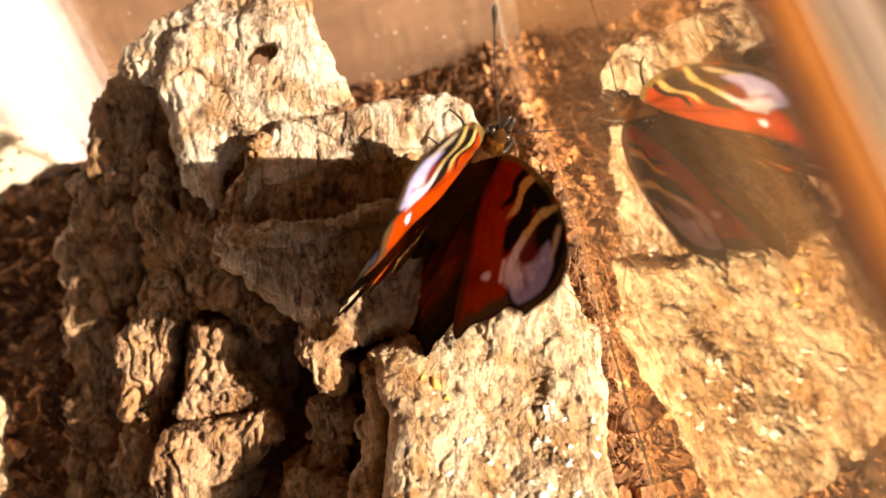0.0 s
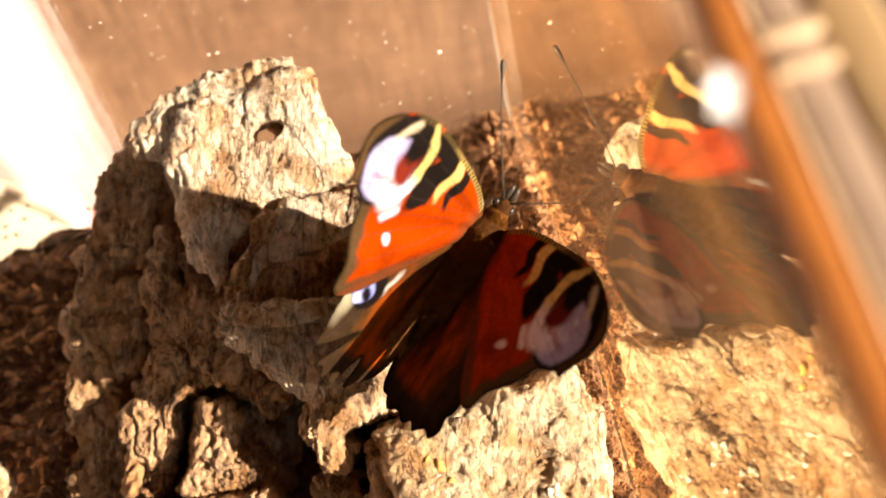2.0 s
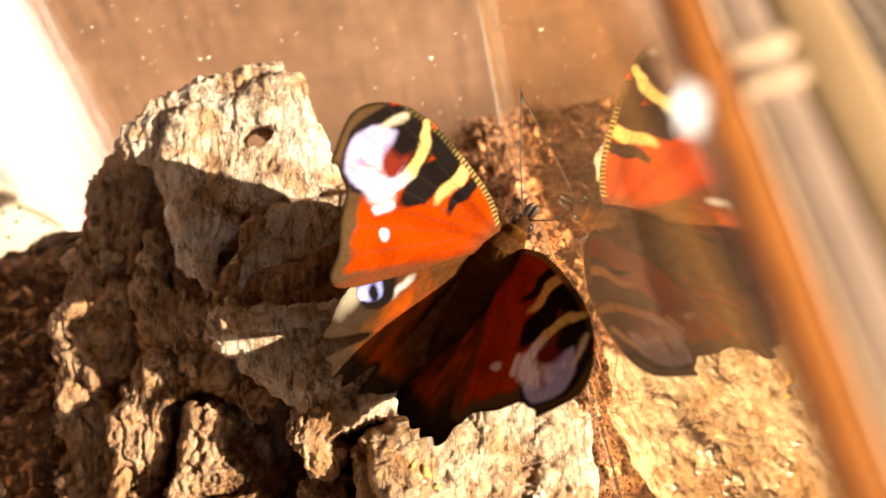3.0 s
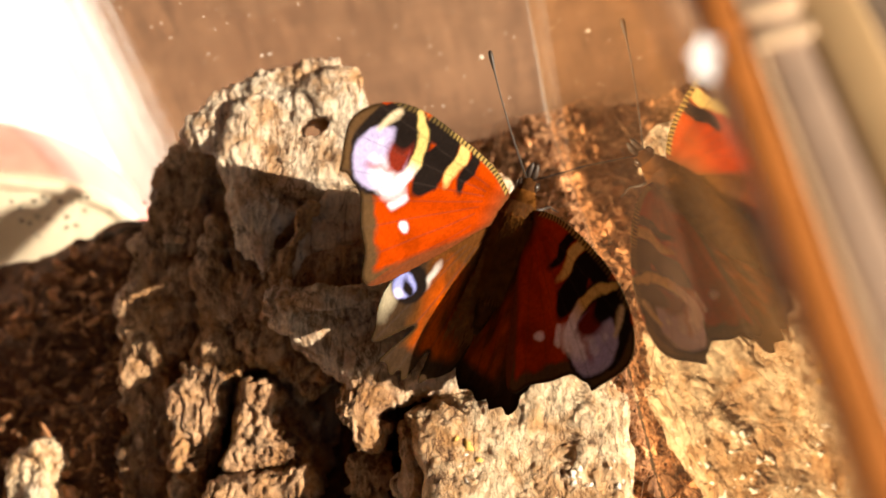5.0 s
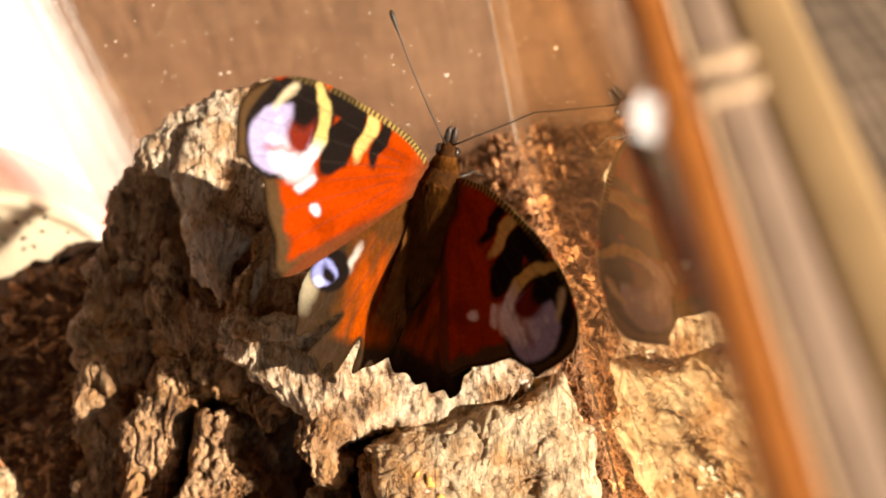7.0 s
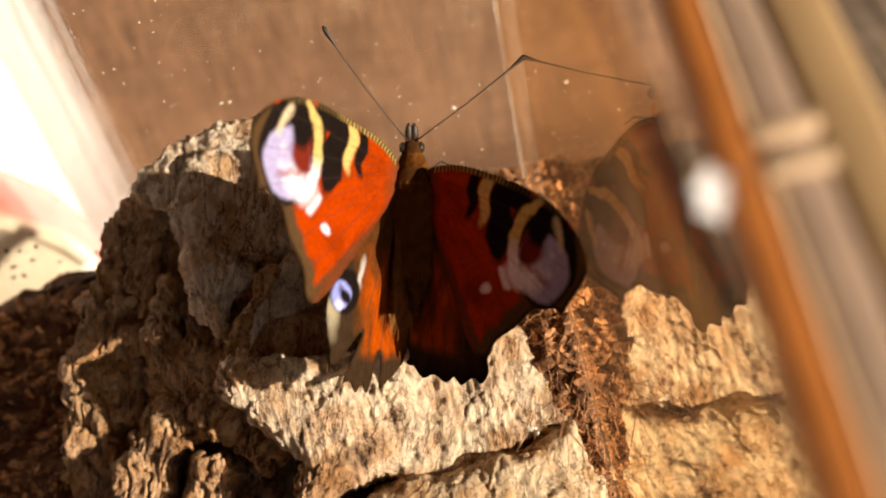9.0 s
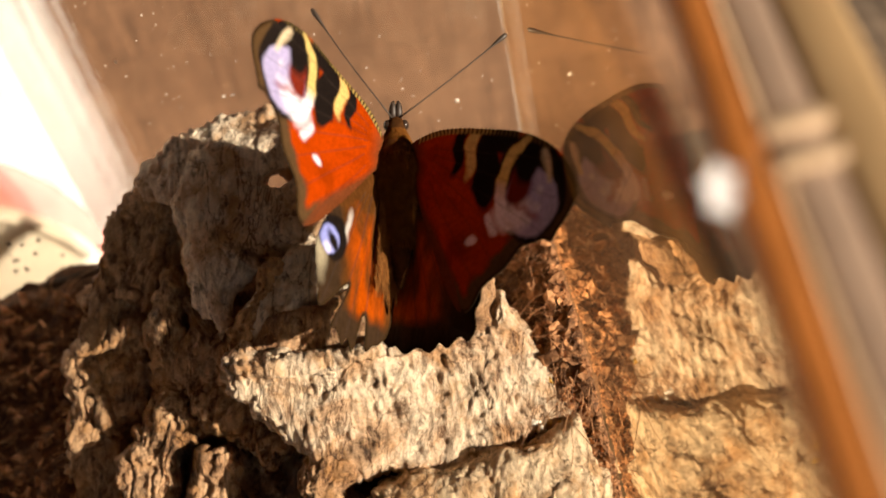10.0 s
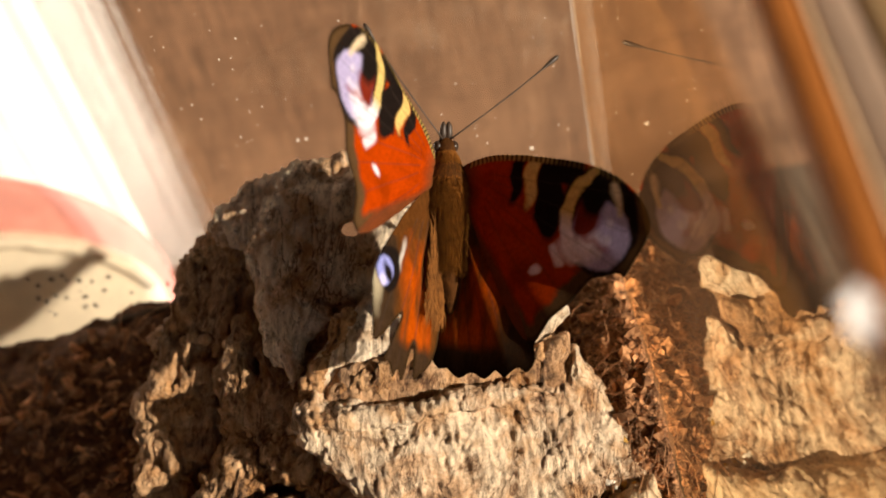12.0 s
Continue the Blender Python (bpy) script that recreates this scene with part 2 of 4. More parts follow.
# ---- geometry helpers ----
from mathutils.bvhtree import BVHTree

def part(name, data, material, parent=None, label="", smooth=True):
    """Links a bmesh, or (vertices, faces), as one mesh object under a thing or a part."""
    me = bpy.data.meshes.new(name)
    if isinstance(data, tuple):
        verts, faces = data
        me.from_pydata([tuple(v) for v in verts], [], [tuple(f) for f in faces])
    else:
        data.to_mesh(me)
        data.free()
    me.polygons.foreach_set("use_smooth", [smooth] * len(me.polygons))
    me.materials.append(material)
    me.update()
    ob = new(name, me)
    if parent is not None:
        ob.parent = parent
    return tagged(ob, label)


def hashed(i, j, k, seed):
    h = (i * 374761393 + j * 668265263 + k * 2147483647 + seed * 1274126177) & 0xFFFFFFFF
    h = ((h ^ (h >> 13)) * 1274126177) & 0xFFFFFFFF
    return ((h ^ (h >> 16)) & 0xFFFF) / 65535.0


def value_noise(p, freq, seed=0):
    """Smooth noise in -1..1 at points p (n x 3)."""
    q = p * freq
    b = np.floor(q).astype(np.int64)
    f = q - b
    f = f * f * (3 - 2 * f)
    out = np.zeros(len(p))
    for dx in (0, 1):
        for dy in (0, 1):
            for dz in (0, 1):
                w = (f[:, 0] if dx else 1 - f[:, 0]) * (f[:, 1] if dy else 1 - f[:, 1]) * (f[:, 2] if dz else 1 - f[:, 2])
                out += w * hashed(b[:, 0] + dx, b[:, 1] + dy, b[:, 2] + dz, seed)
    return out * 2 - 1


def fbm(p, freq, octaves=3, seed=0, gain=0.5):
    s, a = np.zeros(len(p)), 1.0
    for o in range(octaves):
        s += a * value_noise(p, freq * 2 ** o, seed + 17 * o)
        a *= gain
    return s


def poly_distance(x, y, poly):
    """Signed distance to a closed outline, negative inside."""
    px, py = np.array(poly, float).T
    d = np.full(x.shape, 1e9)
    inside = np.zeros(x.shape, bool)
    n = len(px)
    for i in range(n):
        ax, ay, bx, by = px[i], py[i], px[(i + 1) % n], py[(i + 1) % n]
        ex, ey = bx - ax, by - ay
        t = np.clip(((x - ax) * ex + (y - ay) * ey) / (ex * ex + ey * ey + 1e-12), 0, 1)
        d = np.minimum(d, (x - ax - t * ex) ** 2 + (y - ay - t * ey) ** 2)
        cross = ((ay > y) != (by > y)) & (x < (bx - ax) * (y - ay) / (by - ay + 1e-12) + ax)
        inside ^= cross
    d = np.sqrt(d)
    return np.where(inside, -d, d)


def soft_max(a, b, k):
    h = np.clip(0.5 - 0.5 * (b - a) / k, 0, 1)
    return b + (a - b) * h + k * h * (1 - h)


def surface_net(val, origin, step):
    """The zero surface of a sampled field as vertices and quads."""
    s = val < 0
    nx, ny, nz = val.shape
    acc = np.zeros((nx - 1, ny - 1, nz - 1, 3))
    cnt = np.zeros((nx - 1, ny - 1, nz - 1))
    edges = []
    corner = [(a, b, c) for a in (0, 1) for b in (0, 1) for c in (0, 1)]
    for a in corner:
        for axis in range(3):
            if a[axis]:
                continue
            b = list(a)
            b[axis] = 1
            va = val[a[0]:nx - 1 + a[0], a[1]:ny - 1 + a[1], a[2]:nz - 1 + a[2]]
            vb = val[b[0]:nx - 1 + b[0], b[1]:ny - 1 + b[1], b[2]:nz - 1 + b[2]]
            m = (va < 0) != (vb < 0)
            t = np.where(m, va / np.where(m, va - vb, 1), 0)
            for k in range(3):
                acc[..., k] += np.where(m, a[k] + (t if k == axis else 0), 0)
            cnt += m
    used = cnt > 0
    idx = -np.ones(used.shape, np.int64)
    idx[used] = np.arange(used.sum())
    cells = np.argwhere(used)
    verts = origin + step * (cells + acc[used] / cnt[used][:, None])
    quads = []
    for axis in range(3):
        u, v = (axis + 1) % 3, (axis + 2) % 3
        lo = [slice(None)] * 3
        hi = [slice(None)] * 3
        lo[axis], hi[axis] = slice(0, -1), slice(1, None)
        diff = s[tuple(lo)] != s[tuple(hi)]
        e = np.argwhere(diff)
        e = e[(e[:, u] > 0) & (e[:, v] > 0) & (e[:, u] < val.shape[u] - 1) & (e[:, v] < val.shape[v] - 1)]
        c = []
        for du, dv in ((1, 1), (0, 1), (0, 0), (1, 0)):
            q = e.copy()
            q[:, u] -= du
            q[:, v] -= dv
            c.append(idx[q[:, 0], q[:, 1], q[:, 2]])
        q = np.stack(c, 1)
        flip = ~s[e[:, 0], e[:, 1], e[:, 2]]
        q[flip] = q[flip][:, ::-1]
        quads.append(q)
    return verts, np.concatenate(quads)


def vert_normals(v, q):
    n = np.zeros_like(v)
    fn = np.cross(v[q[:, 2]] - v[q[:, 0]], v[q[:, 3]] - v[q[:, 1]])
    for k in range(4):
        np.add.at(n, q[:, k], fn)
    return n / (np.linalg.norm(n, axis=1)[:, None] + 1e-12)


def box_mesh(x0, x1, y0, y1, z0, z1, bevel=0.0):
    bm = bmesh.new()
    bmesh.ops.create_cube(bm, size=1)
    for v in bm.verts:
        v.co = Vector((x0 + (v.co.x + 0.5) * (x1 - x0), y0 + (v.co.y + 0.5) * (y1 - y0), z0 + (v.co.z + 0.5) * (z1 - z0)))
    if bevel:
        bmesh.ops.bevel(bm, geom=bm.edges[:], offset=bevel, segments=3, profile=0.5, affect="EDGES")
    return bm


def tube_mesh(path, radii, sides=8, caps=True):
    """A tapering tube along a path."""
    verts, faces = [], []
    path = [Vector(p) for p in path]
    for i, p in enumerate(path):
        d = (path[min(i + 1, len(path) - 1)] - path[max(i - 1, 0)]).normalized()
        a = d.orthogonal().normalized()
        if i and abs(prev.dot(d)) < 0.99:
            a = (prev - d * prev.dot(d)).normalized()
        prev = a
        b = d.cross(a)
        for k in range(sides):
            w = 2 * math.pi * k / sides
            verts.append(p + radii[i] * (a * math.cos(w) + b * math.sin(w)))
    for i in range(len(path) - 1):
        for k in range(sides):
            k2 = (k + 1) % sides
            faces.append((i * sides + k, i * sides + k2, (i + 1) * sides + k2, (i + 1) * sides + k))
    if caps:
        faces.append(tuple(range(sides))[::-1])
        faces.append(tuple(range((len(path) - 1) * sides, len(path) * sides)))
    return verts, faces


# ---- the cork bark ----
# The bark leans back: its own frame has x across, y up its face, z out of the face, in millimetres.
BARK_FRAME = look((-0.01707, -0.15900, 0.13100), (-0.01807, -0.05863, 0.01953), -15.43) @ Matrix.Translation((0, 0, -0.155))
PX = 0.0738


def outline(pts, front):
    """Outline of a plate, drawn on a board of 1568 x 882 squares of 0.0738 mm, as bark-frame millimetres; plates set back are larger."""
    k = PX * (155 - front) / 155
    return [((u - 784) * k, (441 - v) * k) for u, v in pts]


cork_bark = tagged(new("cork_bark"), "weathered hollow piece of cork bark standing on coconut soil", "cork bark")
cork_bark.matrix_world = BARK_FRAME


def bark_plate(name, pts, front, depth, mat, slope=(0, 0), rnd=1.5, rough=1.0, grain=(0.9, 0.25, 0.9), dents=(), seed=1, step=0.27, label="", ribs=0.0, grow=0.0, string=0.4, cracks=1.0, parent=None):
    """A plate of bark: an outline given depth, rounded, dented and roughened. front: height of its face; slope: how it rises across and up."""
    poly = outline(pts, front)
    ar = np.array(poly)
    mid = ar.mean(0)
    lo, hi = ar.min(0) - 4, ar.max(0) + 4
    zs = [front + slope[0] * (x - mid[0]) + slope[1] * (y - mid[1]) for x, y in poly]
    zlo, zhi = min(zs) - depth - 4, max(zs) + 4
    gx, gy, gz = (np.arange(a, b + step, step) for a, b in ((lo[0], hi[0]), (lo[1], hi[1]), (zlo, zhi)))
    X, Y = np.meshgrid(gx, gy, indexing="ij")
    flat = np.stack([X.ravel(), Y.ravel(), np.full(X.size, seed * 3.1)], 1)
    wx, wy = fbm(flat, 0.22, 3, seed).reshape(X.shape), fbm(flat, 0.22, 3, seed + 5).reshape(X.shape)
    jag = fbm(flat, 0.85, 2, seed + 61).reshape(X.shape)
    pd = poly_distance(X + 1.3 * rough * wx, Y + 1.3 * rough * wy, poly) - grow + 0.40 * rough * jag
    face = front + slope[0] * (X - mid[0]) + slope[1] * (Y - mid[1]) + 1.2 * rough * fbm(flat, 0.13, 4, seed + 9).reshape(X.shape)
    Z = gz[None, None, :]
    slab = np.abs(Z - (face[..., None] - depth / 2)) - depth / 2
    val = soft_max(pd[..., None] + np.zeros_like(Z), slab, rnd * 2.0)
    for u, v, z, rx, ry, rz, turn in dents:
        cx, cy = (u - 784) * PX * (155 - front) / 155, (441 - v) * PX * (155 - front) / 155
        c, s = math.cos(turn), math.sin(turn)
        dx, dy = X - cx, Y - cy
        e = np.sqrt(((c * dx + s * dy) / rx) ** 2)[..., None] ** 2 + (((-s * dx + c * dy) / ry) ** 2)[..., None] + ((Z - z) / rz) ** 2
        val = soft_max(val, (1 - np.sqrt(e)) * min(rx, ry, rz), 0.8)
    v, q = surface_net(val, np.array([gx[0], gy[0], gz[0]]), step)
    n = vert_normals(v, q)
    g = v * np.array(grain)
    w = g + 1.2 * np.stack([value_noise(v, 0.4, seed + 41), value_noise(v, 0.4, seed + 42), value_noise(v, 0.4, seed + 43)], 1)
    crack = np.clip(0.10 - np.abs(fbm(w, 0.30, 2, seed + 21)), 0, 1) * 10.0
    nick = np.clip(0.12 - np.abs(fbm(w, 0.75, 2, seed + 27)), 0, 1) * 8.0
    flake = np.floor(3.0 * fbm(w, 0.22, 3, seed + 51)) / 3.0
    shelf = np.floor(2.5 * fbm(v * np.array((0.35, 1.0, 0.8)) + 0.8 * value_noise(v, 0.5, seed + 4)[:, None], 0.26, 2, seed + 57)) / 2.5
    thread = 1 - 2.2 * np.abs(fbm(w * np.array((1.0, 0.8, 1.0)), 0.85, 3, seed + 63, 0.6))
    disp = rough * (0.50 * fbm(v, 0.35, 3, seed + 2) - 1.05 * cracks * crack - 0.40 * cracks * nick + 0.42 * flake + 0.38 * shelf + 0.42 * string * thread + 0.10 * fbm(v, 1.9, 2, seed + 35))
    if ribs:
        disp += ribs * np.sin(v[:, 0] * 4.6 + v[:, 1] * 1.6 + 2.4 * value_noise(v, 0.25, seed + 3)) * (0.5 + 0.5 * value_noise(v, 0.3, seed + 8))
    v = v + n * disp[:, None]
    me = bpy.data.meshes.new(name)
    me.from_pydata((v * MM).tolist(), [], q.tolist())
    me.polygons.foreach_set("use_smooth", [True] * len(q))
    me.materials.append(mat)
    ob = new(name, me)
    ob.parent = parent or cork_bark
    return tagged(ob, label)


P = bark_plate
P("core", [(150, 230), (230, 130), (300, 120), (400, 150), (610, 190), (800, 210), (900, 420), (1030, 620), (1060, 940), (140, 940), (130, 500)], -16.5, 6, M_BARK_DARK, rough=1.2, seed=40, step=0.7)
P("core", [(125, 300), (260, 250), (350, 320), (420, 470), (500, 620), (520, 940), (118, 940), (110, 600)], -16.5, 7, M_BARK_DARK, (0.22, 0.0), rough=1.4, seed=44, step=0.4)
P("crown_plate", [(203, 112), (218, 72), (264, 28), (305, -4), (350, -28), (409, -35), (505, -38), (520, 0), (430, 110), (330, 130), (280, 168), (212, 150)], -10, 6, M_BARK_PALE, (0.1, -0.25), cracks=0.5, seed=3, rough=0.6, ribs=0.24, rnd=2.0, label="pale ribbed top of the bark")
P("tower_plate", [(290, 60), (400, -5), (480, -30), (530, -28), (556, 8), (562, 48), (592, 110), (628, 185), (485, 222), (400, 300), (385, 388), (332, 338), (285, 240), (262, 140)], -6, 5.5, M_BARK_PALE, (0.05, -0.12), rough=0.6, cracks=0.4, ribs=0.08, rnd=2.0, grain=(0.9, 0.2, 0.9), dents=((462, 92, -6, 2.3, 1.3, 9, 0.35), (418, 240, -4, 1.1, 4.0, 2.0, 0.45), (395, 60, -5, 0.7, 4.5, 1.6, 0.3)), seed=5, label="bleached plate with a round hole")
P("hole_back", [(425, 20), (560, 30), (575, 112), (490, 108), (448, 92)], -14.5, 4, M_BARK_BROWN, seed=75, rough=0.7, label="dark bark behind the hole")
P("column_plate", [(150, 190), (190, 135), (235, 118), (268, 150), (264, 300), (258, 385), (205, 422), (112, 425), (122, 330), (140, 260)], -14.2, 8, M_BARK_DARK, (0.15, -0.1), seed=7, rough=1.0, grow=0.5, dents=((215, 345, -13.2, 2.6, 2.0, 3, 0.1), (190, 255, -12.7, 3.2, 0.6, 1.5, 0.2)))
P("column_plate", [(112, 400), (250, 385), (258, 440), (242, 522), (215, 565), (122, 565), (100, 480)], -14.8, 9, M_BARK_DARK, (0.15, 0.05), seed=9, rough=1.05, grow=0.5, dents=((185, 425, -13.3, 2.2, 0.9, 2.5, 0.1), (215, 545, -13.3, 1.6, 1.6, 3, 0), (170, 500, -12.8, 3.0, 0.6, 1.6, -0.1)))
P("column_plate", [(105, 545), (222, 565), (205, 700), (195, 860), (205, 960), (112, 940), (110, 780), (118, 640)], -15.2, 12, M_BARK_DARK, (0.15, 0.0), seed=11, rough=1.05, grow=0.6)
P("rib_plate", [(250, 300), (275, 260), (300, 330), (330, 400), (322, 470), (285, 470), (250, 410)], -9.5, 10, M_BARK_DARK, (0.1, 0.0), seed=71, rough=1.1, grow=0.4, rnd=1.1)
P("rib_plate", [(300, 330), (345, 350), (387, 388), (400, 432), (372, 492), (320, 492), (296, 425)], -7.5, 12, M_BARK_BROWN, (0.1, 0.0), seed=13, rough=1.1, grow=0.4)
P("rib_plate", [(258, 440), (345, 488), (342, 562), (252, 604), (232, 572), (246, 500)], -9, 12, M_BARK_DARK, (0.1, 0.0), seed=15, rough=1.15, grow=0.4)
P("rib_plate", [(345, 470), (395, 440), (440, 505), (500, 560), (480, 600), (400, 575), (345, 560)], -6, 12, M_BARK_DARK, (0.1, 0.0), seed=45, rough=1.1, grow=0.4)
P("lens_plate", [(205, 610), (250, 555), (300, 548), (318, 590), (292, 720), (266, 762), (222, 762), (196, 700)], -9.0, 12, M_BARK_BROWN, (0.15, 0.1), seed=17, rough=1.0, grow=0.3, string=0.7)
P("lower_plate", [(312, 642), (332, 582), (400, 576), (420, 602), (408, 660), (470, 702), (480, 732), (302, 764), (292, 740)], -5, 12, M_BARK_BROWN, (0.1, 0.0), seed=19, rough=0.95, string=0.9)
P("lower_plate", [(190, 770), (270, 765), (262, 850), (255, 960), (190, 960)], -7, 12, M_BARK_DARK, (0.1, 0.0), seed=47, rough=1.0)
P("lower_plate", [(290, 764), (470, 732), (502, 790), (442, 832), (372, 942), (262, 942), (262, 822)], -1, 14, M_BARK_BROWN, (0.0, -0.1), seed=21, rough=0.9, string=0.7)
P("ledge", [(410, 392), (404, 335), (440, 262), (490, 212), (640, 185), (790, 158), (832, 185), (846, 222), (800, 285), (666, 296), (551, 312), (470, 345), (440, 410)], -3.2, 11, M_BARK_PALE, (0.03, -0.04), seed=23, rough=0.42, rnd=1.1, label="pale hollowed ledge with a worn rim")
P("ledge_rim", [(396, 400), (398, 335), (436, 262), (470, 232), (486, 244), (450, 300), (434, 352), (446, 402), (420, 425)], -2.0, 6, M_BARK_RUST, (0.0, 0.0), seed=53, rough=0.9, rnd=0.8, string=0.7, label="crumbling rusty broken edge")
P("ledge_rim", [(440, 405), (442, 352), (551, 300), (666, 284), (800, 276), (812, 296), (666, 316), (556, 338), (474, 385)], -2.2, 7, M_BARK_RUST, (0.0, 0.0), seed=54, rough=0.8, rnd=0.8, string=0.7, label="crumbling rusty broken edge")
P("hollow", [(400, 420), (450, 340), (560, 300), (840, 260), (860, 420), (700, 520), (470, 520)], -2.4, 8, M_BARK_BROWN, (0.0, 0.0), seed=57, rough=0.5, rnd=1.2, label="dark brown hollow under the ledge")
P("knot", [(525, 562), (620, 560), (642, 602), (602, 702), (552, 705), (520, 642)], 3, 12, M_BARK_BROWN, (0.0, 0.0), seed=25, rough=1.0)
front_plate = P("front_plate", [(640, 640), (720, 600), (850, 565), (960, 530), (1010, 490), (1045, 560), (1078, 600), (1084, 680), (1072, 780), (1098, 900), (1100, 960), (680, 960), (690, 760)], 8.5, 16, M_BARK_FRONT, (-0.02, -0.55), cracks=0.6, seed=27, rough=0.6, rnd=2.2, label="tan front plate flecked with white lichen")
back_plate = P("back_plate", [(384, 452), (378, 412), (400, 392), (440, 404), (490, 388), (570, 392), (666, 360), (822, 344), (858, 272), (918, 354), (1010, 482), (1076, 590), (900, 640), (700, 600), (620, 640), (540, 592), (452, 524), (402, 486)], 0.5, 13, M_BARK_BACK, (-0.12, -0.10), cracks=0.6, seed=29, rough=0.75, rnd=2.0, ribs=0.22, dents=((830, 505, 3.2, 3.2, 1.1, 3.5, 0.25),), label="pale cracked plate below the butterfly")
P("ridge", [(400, 440), (420, 405), (500, 385), (570, 392), (666, 352), (800, 336), (850, 345), (850, 372), (800, 380), (666, 398), (570, 440), (470, 445)], 1.4, 8, M_BARK_BACK, (-0.12, -0.1), seed=55, rough=0.6, rnd=1.0, ribs=0.17)
P("rib_strip", [(640, 640), (692, 650), (684, 760), (655, 942), (612, 942), (632, 740)], 6, 12, M_BARK_FRONT, (0, -0.2), seed=31, rough=0.9, string=0.7)
P("rib_strip", [(550, 715), (620, 705), (630, 790), (590, 850), (540, 840)], 0, 10, M_BARK_DARK, (0, 0), seed=33, rough=1.1)
P("rib_strip", [(478, 845), (560, 832), (640, 862), (604, 960), (470, 960)], 3, 12, M_BARK_BROWN, (0, 0), seed=35, rough=0.9)


def flake_mesh(rng, r):
    """A thin ragged scale of lichen, lying on its plate."""
    n = 13
    verts = [(0, 0, 0.10 * r)]
    sx, sy = rng.uniform(0.7, 1.3), rng.uniform(0.45, 0.9)
    for k in range(n):
        a, q = 2 * math.pi * k / n, r * rng.uniform(0.35, 1.25)
        verts.append((q * math.cos(a) * sx, q * math.sin(a) * sy, 0.16 * r * rng.uniform(0.2, 1.4)))
    for k in range(n):
        verts.append((verts[k + 1][0] * 0.95, verts[k + 1][1] * 0.95, -0.5 * r))
    faces = [(0, k + 1, (k + 1) % n + 1) for k in range(n)] + [(k + 1, k + 1 + n, (k + 1) % n + 1 + n, (k + 1) % n + 1) for k in range(n)]
    return verts, faces


def lichen_on(plate, spots, material, name, label=""):
    tree = BVHTree.FromPolygons([v.co for v in plate.data.vertices], [tuple(p.vertices) for p in plate.data.polygons])
    rng = np.random.default_rng(8)
    for u, v, r in spots:
        hit, normal, _, _ = tree.ray_cast(Vector(((u - 784) * PX * MM, (441 - v) * PX * MM, 0.05)), Vector((0, 0, -1)))
        if hit is None:
            continue
        fv, ff = flake_mesh(rng, r * MM)
        turn = normal.to_track_quat("Z", "Y").to_matrix().to_4x4() @ Matrix.Rotation(rng.uniform(0, 6), 4, "Z")
        m = Matrix.Translation(hit) @ turn
        part(name, ([m @ Vector(p) for p in fv], ff), material, plate, label)


rng = np.random.default_rng(12)
white = [(u + rng.normal(0, 15), v + rng.normal(0, 11), rng.choice((0.15, 0.22, 0.32, 0.45, 0.7))) for u, v in ((905, 800), (955, 715), (985, 770), (930, 810), (850, 775), (1030, 770), (880, 840), (760, 700), (1000, 840), (960, 830), (780, 800), (1050, 660), (1035, 720), (950, 760)) for _ in range(6)]
lichen_on(front_plate, white, M_LICHEN, "lichen", "white crust of lichen")
lichen_on(front_plate, [(770, 668, 1.0), (790, 690, 0.7), (750, 655, 0.6)], M_LICHEN_Y, "lichen", "yellow crust of lichen")
lichen_on(back_plate, [(955, 432, 0.7), (955, 508, 1.0), (972, 523, 1.2), (990, 540, 1.1), (975, 505, 0.7)], M_LICHEN_Y, "lichen", "yellow crust of lichen")
lichen_on(back_plate, [(940, 517, 0.8), (955, 530, 0.9), (966, 540, 0.8), (980, 552, 0.9), (998, 564, 0.9), (1014, 577, 0.8), (930, 503, 0.7), (990, 524, 0.6), (1006, 545, 0.6), (945, 540, 0.6)], M_LICHEN, "lichen", "white crust of lichen")

bark_chip = tagged(new("bark_chip"), "small pale chip of cork bark lying on the soil", "bark")
bark_chip.matrix_world = BARK_FRAME
P("chip_body", [(-98, 723), (-38, 688), (-6, 753), (6, 868), (-38, 948), (-108, 938)], -19, 12, M_BARK_FRONT, (0.2, 0.0), seed=61, rough=0.9, parent=bark_chip)
P("chip_flake", [(-76, 778), (-32, 748), (-18, 808), (-26, 878), (-58, 890)], -17.6, 4, M_BARK_PALE, (0.2, 0.0), seed=63, rough=0.6, rnd=1.0, parent=bark_chip, label="paler flake on the chip")


# ---- the tank and what stands behind it ----
RIM_Z = 0.093
tank = tagged(new("plastic_tank"), "small clear plastic tank with dusty walls and a thick rim", "tank")


def back_y(x):
    """The back wall stands a little askew to the side wall."""
    return -0.0085 - 0.118 * x


def pane(name, bm, inner, material, label):
    """A clear sheet: its inner face mirrors, the others only let light through."""
    ob = part(name, bm, material, tank, label, False)
    ob.data.materials.append(M_CLEAR)
    for f in ob.data.polygons:
        f.material_index = 0 if f.normal.dot(Vector(inner)) > 0.9 else 1
    return ob


def askew(bm):
    for v in bm.verts:
        v.co.y += back_y(v.co.x)
    return bm


pane("back_wall", askew(box_mesh(-0.150, 0.0, 0.0, 0.0012, -0.0748, RIM_Z)), (0, -1, 0), M_PANE, "clear dusty back wall")
pane("side_wall", box_mesh(0.0, 0.0012, -0.260, -0.0085, -0.0748, RIM_Z - 0.0005), (-1, 0, 0), M_SIDE, "clear mirroring side wall")
